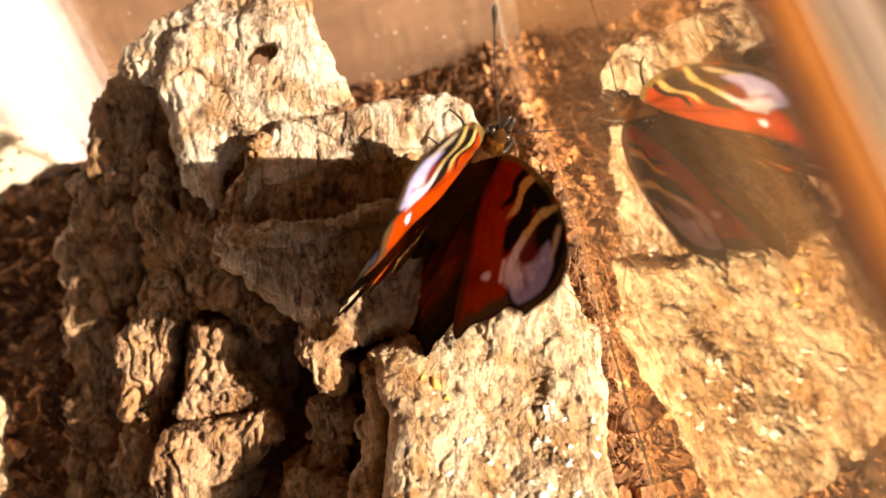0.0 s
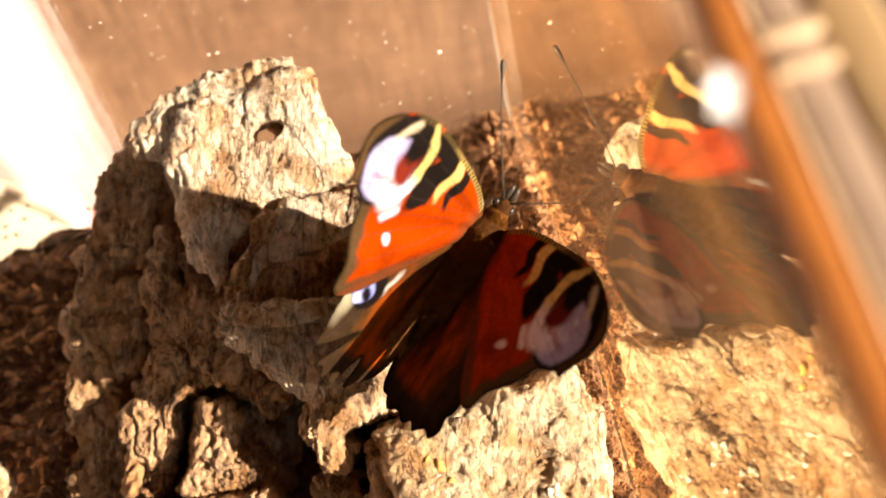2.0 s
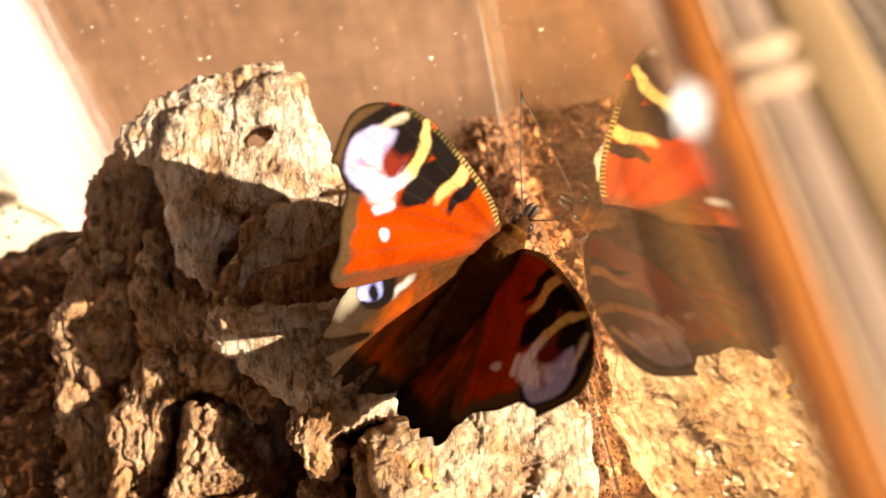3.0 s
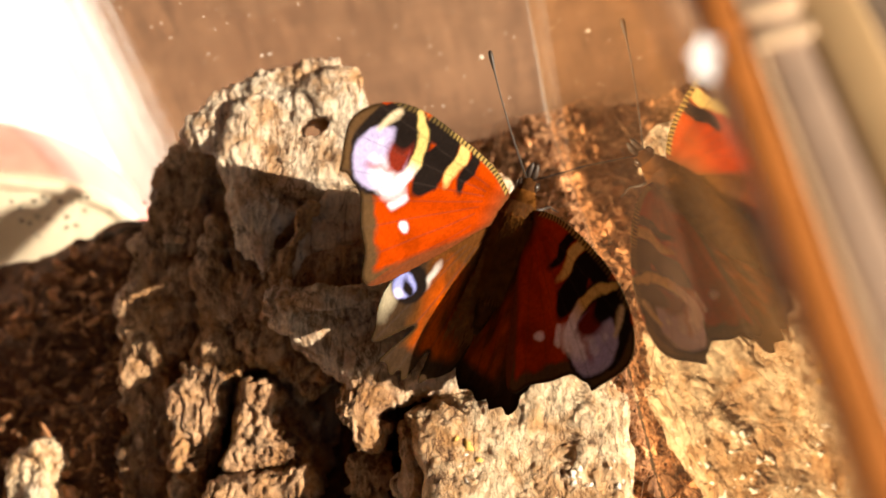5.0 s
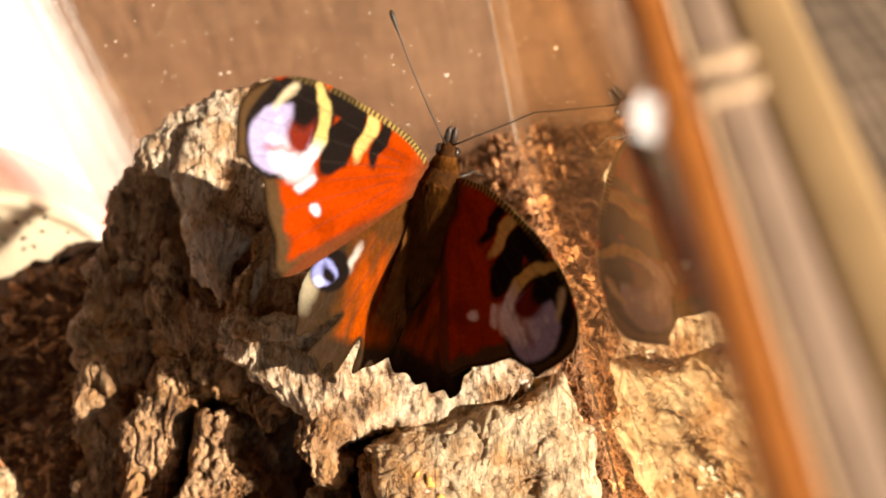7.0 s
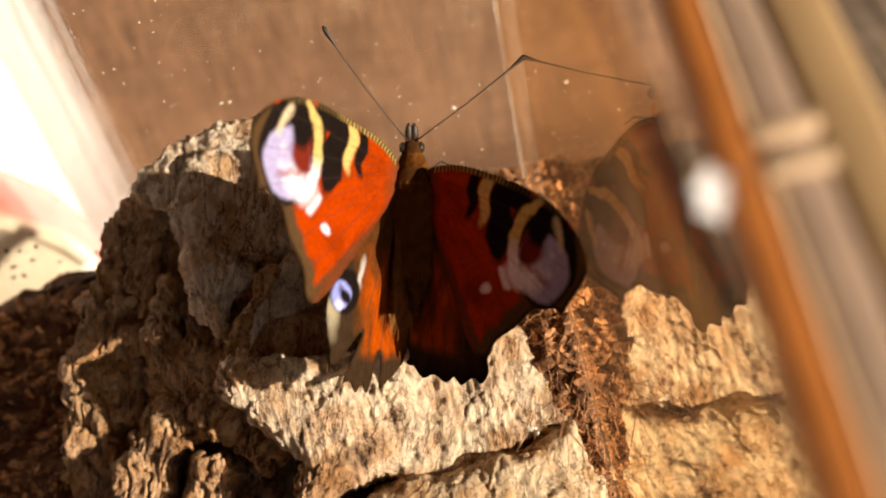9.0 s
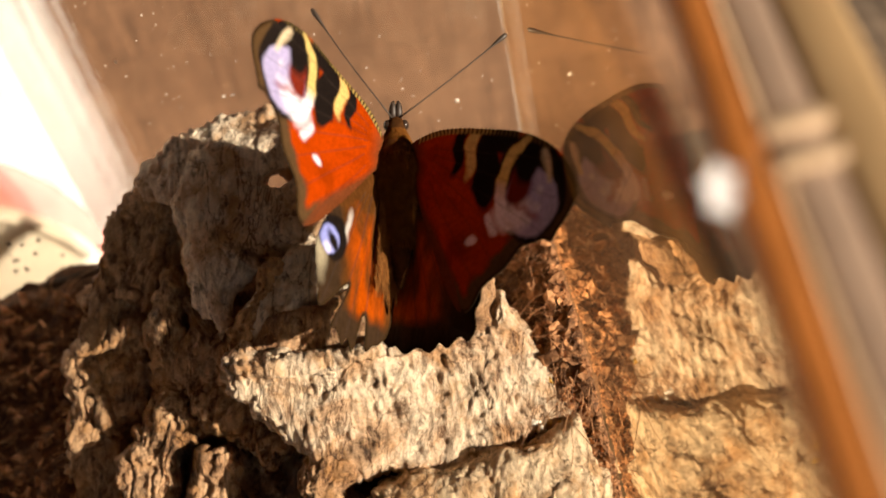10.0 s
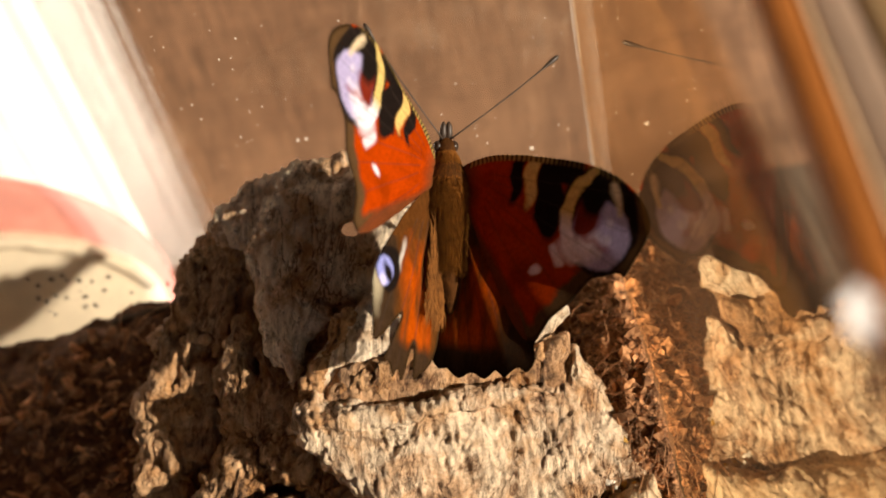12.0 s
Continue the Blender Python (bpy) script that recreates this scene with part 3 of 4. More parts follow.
part("corner", tube_mesh([(0.0012, -0.0078, z) for z in (-0.0748, 0.0, 0.03, 0.06, RIM_Z)], [0.0016] * 5, 12), M_HAZE, tank, "scuffed moulded corner")
Y0, Y1 = -0.230, -0.012


def rim_strip(x0, x1, y0, y1, z0, z1, bevel=0.0004):
    """A moulded strip along the rim, which flares out towards the back."""
    bm = box_mesh(x0, x1, y0, y1, z0, z1, bevel)
    for v in bm.verts:
        v.co.x += 0.0003 + 0.10 * (v.co.y + 0.112)
    return bm


part("rim_edge", rim_strip(0.0003, 0.0024, Y0, Y1, RIM_Z - 0.0022, RIM_Z + 0.0002, 0.0004), M_AMBER, tank, "amber moulded edge of the rim")
for ya, yb in ((Y0, -0.1084), (-0.1040, Y1)):
    part("rim_bead", rim_strip(0.00243, 0.0031, ya, yb, RIM_Z - 0.0025, RIM_Z + 0.0001), M_RIM_WHITE, tank, "pale raised bead of the rim")
part("rim_channel", rim_strip(0.00312, 0.0059, Y0, Y1, RIM_Z - 0.0030, RIM_Z - 0.0002), M_RIM_GREY, tank, "grey-brown channel of the rim")
part("rim_lip", rim_strip(0.00592, 0.0099, Y0, Y1, RIM_Z - 0.0030, RIM_Z - 0.0001, 0.0006), M_RIM, tank, "rounded beige outer lip")
for y in (-0.1048, -0.1076):
    part("rim_bar", rim_strip(0.0026, 0.0063, y - 0.0006, y + 0.0006, RIM_Z - 0.0009, RIM_Z + 0.0003, 0.0003), M_RIM_WHITE, tank, "pale bar across the rim")
# jagged white plate, added in place of the sun's glint on the rim
glint_turn = Vector((-0.85, -0.22, 0.45)).to_track_quat("Z", "Y").to_matrix()
cv = []
for k in range(15):
    a, q = 2 * math.pi * k / 14, 0.0 if k == 0 else 0.00135 + 0.00045 * math.sin(k * 2.6)
    cv.append(Vector((0.0000, -0.1100, RIM_Z + 0.0016)) + glint_turn @ Vector((q * math.cos(a), q * math.sin(a) * 0.9, 0.0003 if k == 0 else 0.0)))
part("clip", (cv, [(0, k + 1, (k + 1) % 14 + 1) for k in range(14)]), M_GLINT, tank, "small white plate added as a sun glint on the rim")


# ---- dust and dirt on the walls ----
def specks(name, places, material, label, category):
    """Tiny flat crumbs on a wall; each place: x, height, size."""
    rng = np.random.default_rng(21)
    verts, faces = [], []
    for x, z, r in places:
        k, n = len(verts), 6
        c = np.array((x, back_y(x) - 0.0001, z))
        ring = [(r * rng.uniform(0.5, 1.2) * math.cos(2 * math.pi * i / n), r * rng.uniform(0.5, 1.2) * math.sin(2 * math.pi * i / n)) for i in range(n)]
        verts += [c + np.array((a, 0, b)) for a, b in ring] + [c + np.array((0, -0.5 * r, 0))]
        faces += [(k + i, k + (i + 1) % n, k + n) for i in range(n)]
    return tagged(part(name, (verts, faces), material), label, category, kind="stuff")


rng = np.random.default_rng(5)
pale = [(-0.0088, 0.0228, 0.0004), (-0.0415, 0.0305, 0.0003), (-0.0428, 0.0305, 0.0003)]
pale += [(rng.uniform(-0.095, -0.002), rng.uniform(0.006, 0.062), rng.uniform(0.00005, 0.00017)) for _ in range(240)]
specks("dust", pale, M_DUST, "white dust specks on the back wall", "dust")
dark = [(rng.normal(-0.0895, 0.0055), rng.uniform(0.000, 0.0095) ** 1.0, rng.uniform(0.00012, 0.00055)) for _ in range(34)]
specks("dirt", dark, M_DIRT, "dark soil specks on the back wall", "dirt")

# ---- the cloths outside ----
tagged(part("ground", box_mesh(-2.0, 2.0, -2.0, 2.0, -0.085, -0.075), M_KNIT, None, "", False), "brown knitted cloth under the tank", "cloth", kind="structure")


def curtain_mesh():
    """A cloth that hangs down behind the tank and sweeps forward over the ground."""
    line = [(0.112, 0.16), (0.112, 0.0)]
    line += [(0.112 - 0.020 * (1 - math.cos(a)), -0.0540 - 0.020 * math.sin(a)) for a in np.linspace(0, math.pi / 2, 12)]
    line += [(0.0, -0.0742), (-0.06, -0.0744)]
    verts, faces = [], []
    nx = 60
    for i in range(nx + 1):
        x = -0.40 + 0.475 * i / nx
        keep = 1.0 if x < 0.03 else 0.0
        for y, z in line:
            verts.append((x, max(y, 0.08 * (1 - keep)) + 0.0008 * math.sin(x * 61 + z * 9), z))
    k = len(line)
    for i in range(nx):
        for j in range(k - 1):
            faces.append((i * k + j, i * k + j + 1, (i + 1) * k + j + 1, (i + 1) * k + j))
    return verts, faces


tagged(part("backdrop_curtain", curtain_mesh(), M_CURTAIN), "pinkish brown woven cloth hanging behind the tank", "cloth", kind="structure")


# unseen room added to hold back the sky, with an opening for the sun
def unseen_wall(name, *size):
    tagged(part(name, box_mesh(*size), M_UNSEEN_WALL, None, "", False), kind="structure")


unseen_wall("unseen_wall_left", -2.1, -2.0, -2.0, 2.0, -0.5, 1.8)
# second opening round the corner, added to fill the bark's shaded face
for x0, x1, z0, z1 in ((-2.0, -0.1, -0.5, 1.8), (1.5, 1.7, -0.5, 1.8), (-0.1, 1.5, -0.5, 0.05), (-0.1, 1.5, 1.35, 1.8)):
    unseen_wall("fill_gap_wall", x0, x1, -2.1, -2.0, z0, z1)
unseen_wall("unseen_wall_back", -2.0, 1.7, 2.0, 2.1, -0.5, 1.8)
unseen_wall("unseen_ceiling", -2.1, 1.7, -2.1, 2.1, 1.8, 1.9)
for y0, y1, z0, z1 in ((-2.0, -1.95, -0.5, 1.8), (-0.7, 2.0, -0.5, 1.8), (-1.95, -0.7, -0.5, 0.25), (-1.95, -0.7, 1.25, 1.8)):
    unseen_wall("sun_gap_wall", 1.6, 1.7, y0, y1, z0, z1)


def sheet_mesh(x0, x1, z0, z1, y):
    """A pleated hanging sheet, used for the curtain's sunlit patch."""
    nx, nz = 130, 10
    verts, faces = [], []
    for i in range(nx + 1):
        x = x0 + (x1 - x0) * i / nx
        for j in range(nz + 1):
            verts.append((x, y + 0.26 * (x - x1) + 0.0003 * math.sin(x * 420) + 0.0003 * math.sin(x * 993 + j * 0.2), z0 + (z1 - z0) * j / nz))
    for i in range(nx):
        for j in range(nz):
            a = i * (nz + 1) + j
            faces.append((a, a + nz + 1, a + nz + 2, a + 1))
    return verts, faces


# the sunlit patch of the curtain, put in as a separate white sheet
sun_patch_sheet = tagged(part("sun_patch_sheet", sheet_mesh(-0.28, -0.1070, -0.0738, 0.12, 0.0900), M_SUN_PATCH), "white pleated sheet added as the sunlit patch of the curtain", "cloth")
rng = np.random.default_rng(31)
fv, ff = [], []
# thin threads that feather the edge of the light patch
for k in range(520):
    x = -0.1072 + abs(rng.normal(0, 0.0060))
    v_, f_ = tube_mesh([(x + rng.normal(0, 0.0003), 0.0902, z) for z in (-0.0735, 0.01, 0.05, 0.09)], [rng.uniform(0.00003, 0.00010)] * 4, 4)
    ff += [tuple(i + len(fv) for i in f) for f in f_]
    fv += v_
tagged(part("sun_patch_edge", (fv, ff), M_SUN_PATCH, sun_patch_sheet), kind="stuff")


def cushion_mesh(c, r, zmin, zmax=1e9, cut=None, sides=48, rings=28):
    verts, faces = [], []
    for j in range(rings + 1):
        b = math.pi * (j / rings - 0.5)
        for i in range(sides):
            a = 2 * math.pi * i / sides
            w = 1 + 0.02 * math.sin(5 * a + 3 * b)
            z = c[2] + r[2] * math.sin(b)
            verts.append((c[0] + r[0] * math.cos(b) * math.cos(a) * w, c[1] + r[1] * math.cos(b) * math.sin(a) * w, min(max(z, zmin), zmax)))
    for j in range(rings):
        for i in range(sides):
            k = (i + 1) % sides
            if cut is None or c[2] + r[2] * math.sin(math.pi * ((j + 1) / rings - 0.5)) > cut:
                faces.append((j * sides + i, j * sides + k, (j + 1) * sides + k, (j + 1) * sides + i))
    return verts, faces


cushion = tagged(new("cushion"), "cream cloth cushion with a pink top and a seam", "cushion")
CC = (-0.1385, 0.0580, -0.0500)
part("cover", cushion_mesh((CC[0], CC[1] - 0.003, CC[2]), (0.0422, 0.010, 0.0304), -0.0738), M_CREAM, cushion)
part("top", cushion_mesh((CC[0], CC[1] + 0.004, CC[2]), (0.0430, 0.009, 0.0417), -0.0738), M_PINK, cushion, "pink cloth top")
seam = []
for k in range(33):
    u = -0.98 + 1.96 * k / 32
    seam.append((CC[0] + 0.0423 * u, CC[1] - 0.0045 - 0.002 * math.sqrt(1 - u * u), CC[2] + 0.0306 * math.sqrt(1 - u * u) + 0.0003 * math.sin(k * 1.9)))
part("seam", tube_mesh(seam, [0.0014 + 0.0002 * math.sin(k * 2.1) for k in range(33)], 9), M_CREAM, cushion, "rolled cream seam")


# ---- the soil ----
def soil_height(p):
    x, y = p[:, 0], p[:, 1]
    left = np.clip((-x - 35) / 20.0, 0, 1)
    h = -0.30 * np.clip(-22 - y, 0, 60) * left + np.where(y < -66, 0.25 * (y + 66), 0.0) * (1 - left)
    h = h - 6.0 * np.clip((-x - 80) / 24.0, 0, 1)
    ridge = np.interp(y, [-85, -72, -62, -52, -40, -24, -8], [0, 1.0, 7.0, 12.5, 12.0, 7.5, 4.5])
    h = h + ridge * np.exp(-((x + 1) / 11.0) ** 2)
    h = h + 6.0 * np.exp(-((x + 20) / 18.0) ** 2 - ((y + 8) / 12.0) ** 2)
    q = np.stack([x, y, np.zeros(len(x))], 1)
    return h + 1.5 * fbm(q, 0.10, 4, 71) + 0.7 * fbm(q, 0.5, 3, 75)


def make_soil():
    xs, ys = np.arange(-149, -0.2, 0.7), np.arange(-240, 9.0, 0.7)
    X, Y = np.meshgrid(xs, ys, indexing="ij")
    lim = -8.7 - 0.118 * X
    Y = np.minimum(Y, lim)
    p = np.stack([X.ravel(), Y.ravel(), np.zeros(X.size)], 1)
    p[:, 2] = soil_height(p)
    nx, ny = X.shape
    i = np.arange(nx * ny).reshape(nx, ny)
    q = np.stack([i[:-1, :-1].ravel(), i[1:, :-1].ravel(), i[1:, 1:].ravel(), i[:-1, 1:].ravel()], 1)
    return tagged(part("soil", ((p * MM).tolist(), q.tolist()), M_SOIL), "dark reddish-brown coconut fibre soil in the tank", "soil", kind="stuff")


soil = make_soil()


def soil_places(n, rng):
    """Places on the soil, where it lies open: beside the bark, and densest along the walls."""
    k = n // 4
    a = np.stack([rng.uniform(-125, -70, k), rng.uniform(-100, -6, k)], 1)
    b = np.stack([-np.abs(rng.normal(0, 9, 2 * n)) - 0.4, rng.uniform(-95, -10, 2 * n)], 1)
    c = np.stack([rng.uniform(-45, -1, n), rng.uniform(-26, -9, n)], 1)
    p = np.concatenate([a, b, c])
    p = p[p[:, 1] < -9.6 - 0.118 * p[:, 0]]
    return np.concatenate([p, soil_height(np.concatenate([p, p[:, :1]], 1))[:, None]], 1)


def crumbs(n):
    rng = np.random.default_rng(9)
    base = np.array([(1, 0, 0), (-1, 0, 0), (0, 1, 0), (0, -1, 0), (0, 0, 1), (0, 0, -1)], float)
    base = np.concatenate([base, np.array([(x, y, z) for x in (-1, 1) for y in (-1, 1) for z in (-1, 1)]) * 0.62])
    bm = bmesh.new()
    for p in base:
        bm.verts.new(p)
    bmesh.ops.convex_hull(bm, input=bm.verts[:])
    bmesh.ops.triangulate(bm, faces=bm.faces[:])
    bm.verts.index_update()
    base = np.array([tuple(v.co) for v in bm.verts])
    tri = np.array([[v.index for v in f.verts] for f in bm.faces])
    bm.free()
    P3 = soil_places(n, rng)
    N, K = len(P3), len(base)
    left = P3[:, 0] < -55
    size = (rng.gamma(2.0, 0.13, N) + 0.08) * np.where(left, rng.uniform(0.8, 3.4, N), rng.uniform(0.6, 1.1, N))
    long = np.where(left, rng.uniform(0.18, 0.6, N), 0.8)
    jit = rng.uniform(0.45, 1.45, (N, K, 1))
    sk = (rng.normal(0, 0.16, (N, 3, 3)) + np.eye(3)) * np.stack([np.ones(N), long, long], 1)[:, :, None]
    turn = np.linalg.qr(rng.normal(0, 1, (N, 3, 3)))[0]
    v = np.einsum("nij,njk->nik", np.einsum("nij,njk->nik", base[None] * jit, sk), turn) * np.minimum(size, 1.6)[:, None, None] + P3[:, None, :]
    v[..., 2] += (size * rng.uniform(0.0, 1.6, N))[:, None]
    v[..., 0] -= np.maximum(v[..., 0].max(1) + 0.1, 0)[:, None]
    f = tri[None] + K * np.arange(N)[:, None, None]
    ob = part("soil_crumbs", ((v.reshape(-1, 3) * MM).tolist(), f.reshape(-1, 3).tolist()), M_CRUMB, None, "", False)
    return tagged(ob, "crumbly lumps of reddish-brown coconut soil", "soil", kind="stuff")


def fibres(n):
    rng = np.random.default_rng(19)
    P3 = soil_places(n, rng)
    N, K = len(P3), 7
    L = rng.gamma(2.5, 1.7, N) + 1.0
    head, bend, rise = rng.uniform(0, 6.283, N), rng.normal(0, 0.45, N), np.abs(rng.normal(0.35, 0.35, N))
    pts = np.zeros((N, K, 3))
    pts[:, 0] = P3 + np.array((0, 0, 0.2))
    for k in range(1, K):
        a = head + bend * k + rng.normal(0, 0.15, N)
        up = rise * np.cos(k / (K - 1) * 2.9)
        d = np.stack([np.cos(a), np.sin(a), up], 1)
        pts[:, k] = pts[:, k - 1] + d * (L / (K - 1))[:, None]
    pts[..., 0] = -np.abs(pts[..., 0] + 0.25) - 0.25
    pts[..., 1] = np.minimum(pts[..., 1], -8.9 - 0.118 * pts[..., 0])
    r = (rng.uniform(0.025, 0.075, N) * np.where(P3[:, 0] < -55, 1.6, 1.0))[:, None, None]
    o1, o2, o3 = np.array((1, 0, 0.0)), np.array((-0.5, 0.6, 0.6)), np.array((-0.5, -0.6, 0.6))
    v = np.stack([pts + r * o for o in (o1, o2, o3)], 2)
    idx = np.arange(N * K * 3).reshape(N, K, 3)
    f = [np.stack([idx[:, :-1, a], idx[:, :-1, b], idx[:, 1:, b], idx[:, 1:, a]], -1).reshape(-1, 4) for a, b in ((0, 1), (1, 2), (2, 0))]
    ob = part("coconut_fibres", ((v.reshape(-1, 3) * MM).tolist(), np.concatenate(f).tolist()), M_FIBRE)
    return tagged(ob, "thin curling brown coconut fibres on the soil", "fibre", kind="stuff")


crumbs(17000)
fibres(2600)
tw = [(-0.0835 + 0.0016 * k, -0.0030 + 0.0002 * k, 0.0004 + 0.00025 * math.sin(k * 1.7)) for k in range(8)]
tagged(part("twig", tube_mesh(tw, [0.0006, 0.00072, 0.00068, 0.00075, 0.0007, 0.00066, 0.0007, 0.0005], 9), M_TWIG), "short dark broken twig lying on the soil", "twig")


# ---- the butterfly ----
def smooth_outline(pts, steps=8):
    """A closed curve through the points."""
    n, out = len(pts), []
    P = [np.array(p, float) for p in pts]
    for i in range(n):
        a, b, c, d = P[i - 1], P[i], P[(i + 1) % n], P[(i + 2) % n]
        for k in range(steps):
            t = k / steps
            out.append(0.5 * (2 * b + (c - a) * t + (2 * a - 5 * b + 4 * c - d) * t * t + (3 * b - a - 3 * c + d) * t ** 3))
    return out


# Outlines of the right wings, in millimetres: outward from the root, and forward.
FORE = [(0.3, 1.2), (4, 3.2), (8, 4.1), (12.5, 4.5), (18, 4.7), (22, 4.3), (25.2, 3.2), (27.6, 1.2), (28.5, -1.0), (28.1, -3.4), (27.4, -5.6), (26.9, -6.9), (25.9, -6.7), (24.4, -7.3), (22.6, -8.0), (21.3, -9.4), (20.1, -11.3), (18.2, -13.6), (16.5, -16.4), (14.5, -17.1), (12, -15.2), (8, -10.7), (4, -5.6), (0.6, -1.6)]
HIND = [(0.0, 0.5), (4, -3.0), (8, -7.0), (11.4, -11.2), (13.0, -15.0), (13.4, -18.5), (12.7, -20.2), (13.0, -22.0), (12.2, -23.9), (11.0, -23.6), (9.6, -25.2), (8.2, -24.7), (6.6, -26.2), (5.0, -25.7), (3.4, -26.8), (1.6, -26.0), (0.0, -26.2), (-1.0, -24.5), (-1.7, -19.0), (-1.6, -11.0), (-0.8, -4.0)]


TORN = [(0.0, 0.5), (4, -3.0), (8, -7.0), (11.8, -11.2), (13.6, -14.8), (13.8, -17.4), (13.2, -19.6), (12.6, -22.0), (8.4, -18.8), (8.2, -19.4), (11.2, -24.0), (10.0, -24.6), (8.6, -26.2), (7.4, -25.2), (6.4, -26.6), (4.6, -22.2), (4.2, -22.6), (4.4, -26.4), (2.8, -25.6), (1.0, -25.2), (-0.8, -23.6), (-1.7, -19.0), (-1.6, -11.0), (-0.8, -4.0)]


def lerp(a, b, t):
    return a + (b - a) * t[:, None]


def blob(o, v, co, cv, ro, rv, turn=0.0, soft=0.35):
    """1 inside an ellipse, 0 outside, with a soft edge."""
    c, s = math.cos(turn), math.sin(turn)
    x, y = o - co, v - cv
    d = np.sqrt(((c * x + s * y) / ro) ** 2 + ((-s * x + c * y) / rv) ** 2)
    return np.clip((1 - d) * min(ro, rv) / soft + 0.5, 0, 1)


def stroke(o, v, path, half, soft=0.35):
    """1 along a line, half: its half width at each point."""
    best = np.full(len(o), -9.0)
    for (a, b), (c, d), h0, h1 in zip(path, path[1:], half, half[1:]):
        e = np.array((c - a, d - b))
        t = np.clip(((o - a) * e[0] + (v - b) * e[1]) / (e @ e), 0, 1)
        best = np.maximum(best, h0 + (h1 - h0) * t - np.hypot(o - a - t * e[0], v - b - t * e[1]))
    return np.clip(best / soft + 0.5, 0, 1)


RED, BLACK = np.array((0.33, 0.035, 0.0008)), np.array((0.010, 0.007, 0.006))
CREAM, MAROON, VIOLET = np.array((0.52, 0.38, 0.13)), np.array((0.13, 0.016, 0.008)), np.array((0.34, 0.31, 0.52))
BROWN, WHITE, BLUE, GOLD = np.array((0.060, 0.033, 0.014)), np.array((0.66, 0.61, 0.70)), np.array((0.12, 0.17, 0.60)), np.array((0.34, 0.23, 0.07))


def fore_colours(o, v, edge, seed):
    n3 = np.stack([o, v, np.full(len(o), seed * 1.7)], 1)
    wob = fbm(n3, 0.5, 3, 5)
    ow, vw = o + 0.35 * wob, v + 0.35 * fbm(n3, 0.5, 3, 9)
    col = lerp(np.tile(RED, (len(o), 1)), RED * np.array((0.72, 0.75, 0.8)), np.clip(0.3 + 0.9 * fbm(n3, 0.3, 3, 2), 0, 1))
    put = lambda c, m: lerp(col, c, m) if np.ndim(c) == 1 else col + (c - col) * m[:, None]
    # brown root and rear edge
    col = put(BROWN * 1.3, np.clip(1 - (o - 0.5) / 4.2, 0, 1) ** 1.3)
    col = put(BROWN, np.clip((-(v + 0.93 * o) - 0.6) / 1.2, 0, 1) * 0.75)
    # outer brown border
    out = (v < 2.6 - 0.0 * o) & (o > 12)
    col = put(BROWN * 1.25, np.where(out, np.clip((2.3 - edge + 0.5 * wob) / 0.7, 0, 1), 0) * (o + 0.55 * v > 5.5))
    col = put(BROWN * 0.55, np.where(out, np.clip((0.55 - edge) / 0.3, 0, 1), 0) * (o + 0.55 * v > 5.5))
    # two black patches on the fore edge, a pale one between them
    col = put(BLACK, blob(ow, vw, 9.6, 1.4, 1.15, 3.2, 0.05))
    col = put(CREAM, blob(ow, vw, 11.6, 2.2, 0.85, 3.6, 0.08))
    col = put(BLACK, np.maximum(blob(ow, vw, 14.7, 0.2, 2.25, 5.2, 0.12), blob(ow, vw, 15.6, 3.9, 3.4, 1.9, 0.0)))
    # the eye
    col = put(BLACK * 1.2, blob(ow, vw, 21.8, -1.5, 5.2, 6.2, 0.25))
    col = put(VIOLET, blob(ow, vw, 22.4, -3.1, 3.9, 3.9, 0.3, 0.5))
    pale = np.clip((-v - 1.0) / 2.5, 0, 1)
    col = put(WHITE, blob(ow, vw, 20.0, -4.8, 2.9, 1.9, 0.3, 1.2) * 0.9)
    col = put(MAROON, blob(ow, vw, 20.3, -1.6, 1.7, 2.5, -0.2, 0.9))
    col = put(BLACK, blob(ow, vw, 21.0, 1.2, 1.6, 2.3, -0.2, 0.6))
    col = put(CREAM * (1 - pale)[:, None] + WHITE * pale[:, None], stroke(ow, vw, [(20.4, 3.8), (18.9, 2.2), (17.8, 0.4), (17.4, -1.3), (17.7, -3.1), (18.6, -4.8), (19.8, -6.0)], [0.5, 0.68, 0.78, 0.82, 0.85, 0.85, 0.7]))
    col = put(CREAM * 0.7 + WHITE * 0.3, stroke(ow, vw, [(23.2, 2.8), (23.9, 1.4), (24.4, -0.2)], [0.4, 0.48, 0.3], 0.5) * 0.9)
    for wo, wv in ((23.4, -1.4), (23.6, -3.4), (22.9, -5.0)):
        col = put(WHITE, blob(o, v, wo, wv, 0.4, 0.5, 0.3, 0.6) * 0.5)
    rays = np.clip(np.sin(np.arctan2(v - 4, o - 2) * 46 + wob) * 2 - 1.0, 0, 1)
    col = put(MAROON * 1.6, rays * blob(ow, vw, 21.8, -4.4, 2.4, 1.7, 0.3, 0.9) * 0.6)
    # pale spots along the border
    col = put(WHITE, stroke(ow, vw, [(16.4, -5.9), (17.4, -7.1)], [0.70, 0.55], 0.5) * 0.9)
    col = put(WHITE, blob(ow, vw, 14.3, -8.5, 0.75, 0.6, 0.9, 0.4))
    # gold and black scales on the fore edge
    stripe = 0.5 + 0.5 * np.sin(o * 9.0 + v * 2.0 + 1.5 * wob)
    fore = (v > 0.8 + 0.10 * o) & (o > 1.5)
    band = np.where(fore, np.clip((0.85 - edge) / 0.25, 0, 1), 0)
    col = put(GOLD * stripe[:, None] + BLACK * (1 - stripe)[:, None], band * np.clip((16 - o) / 3, 0.25, 1))
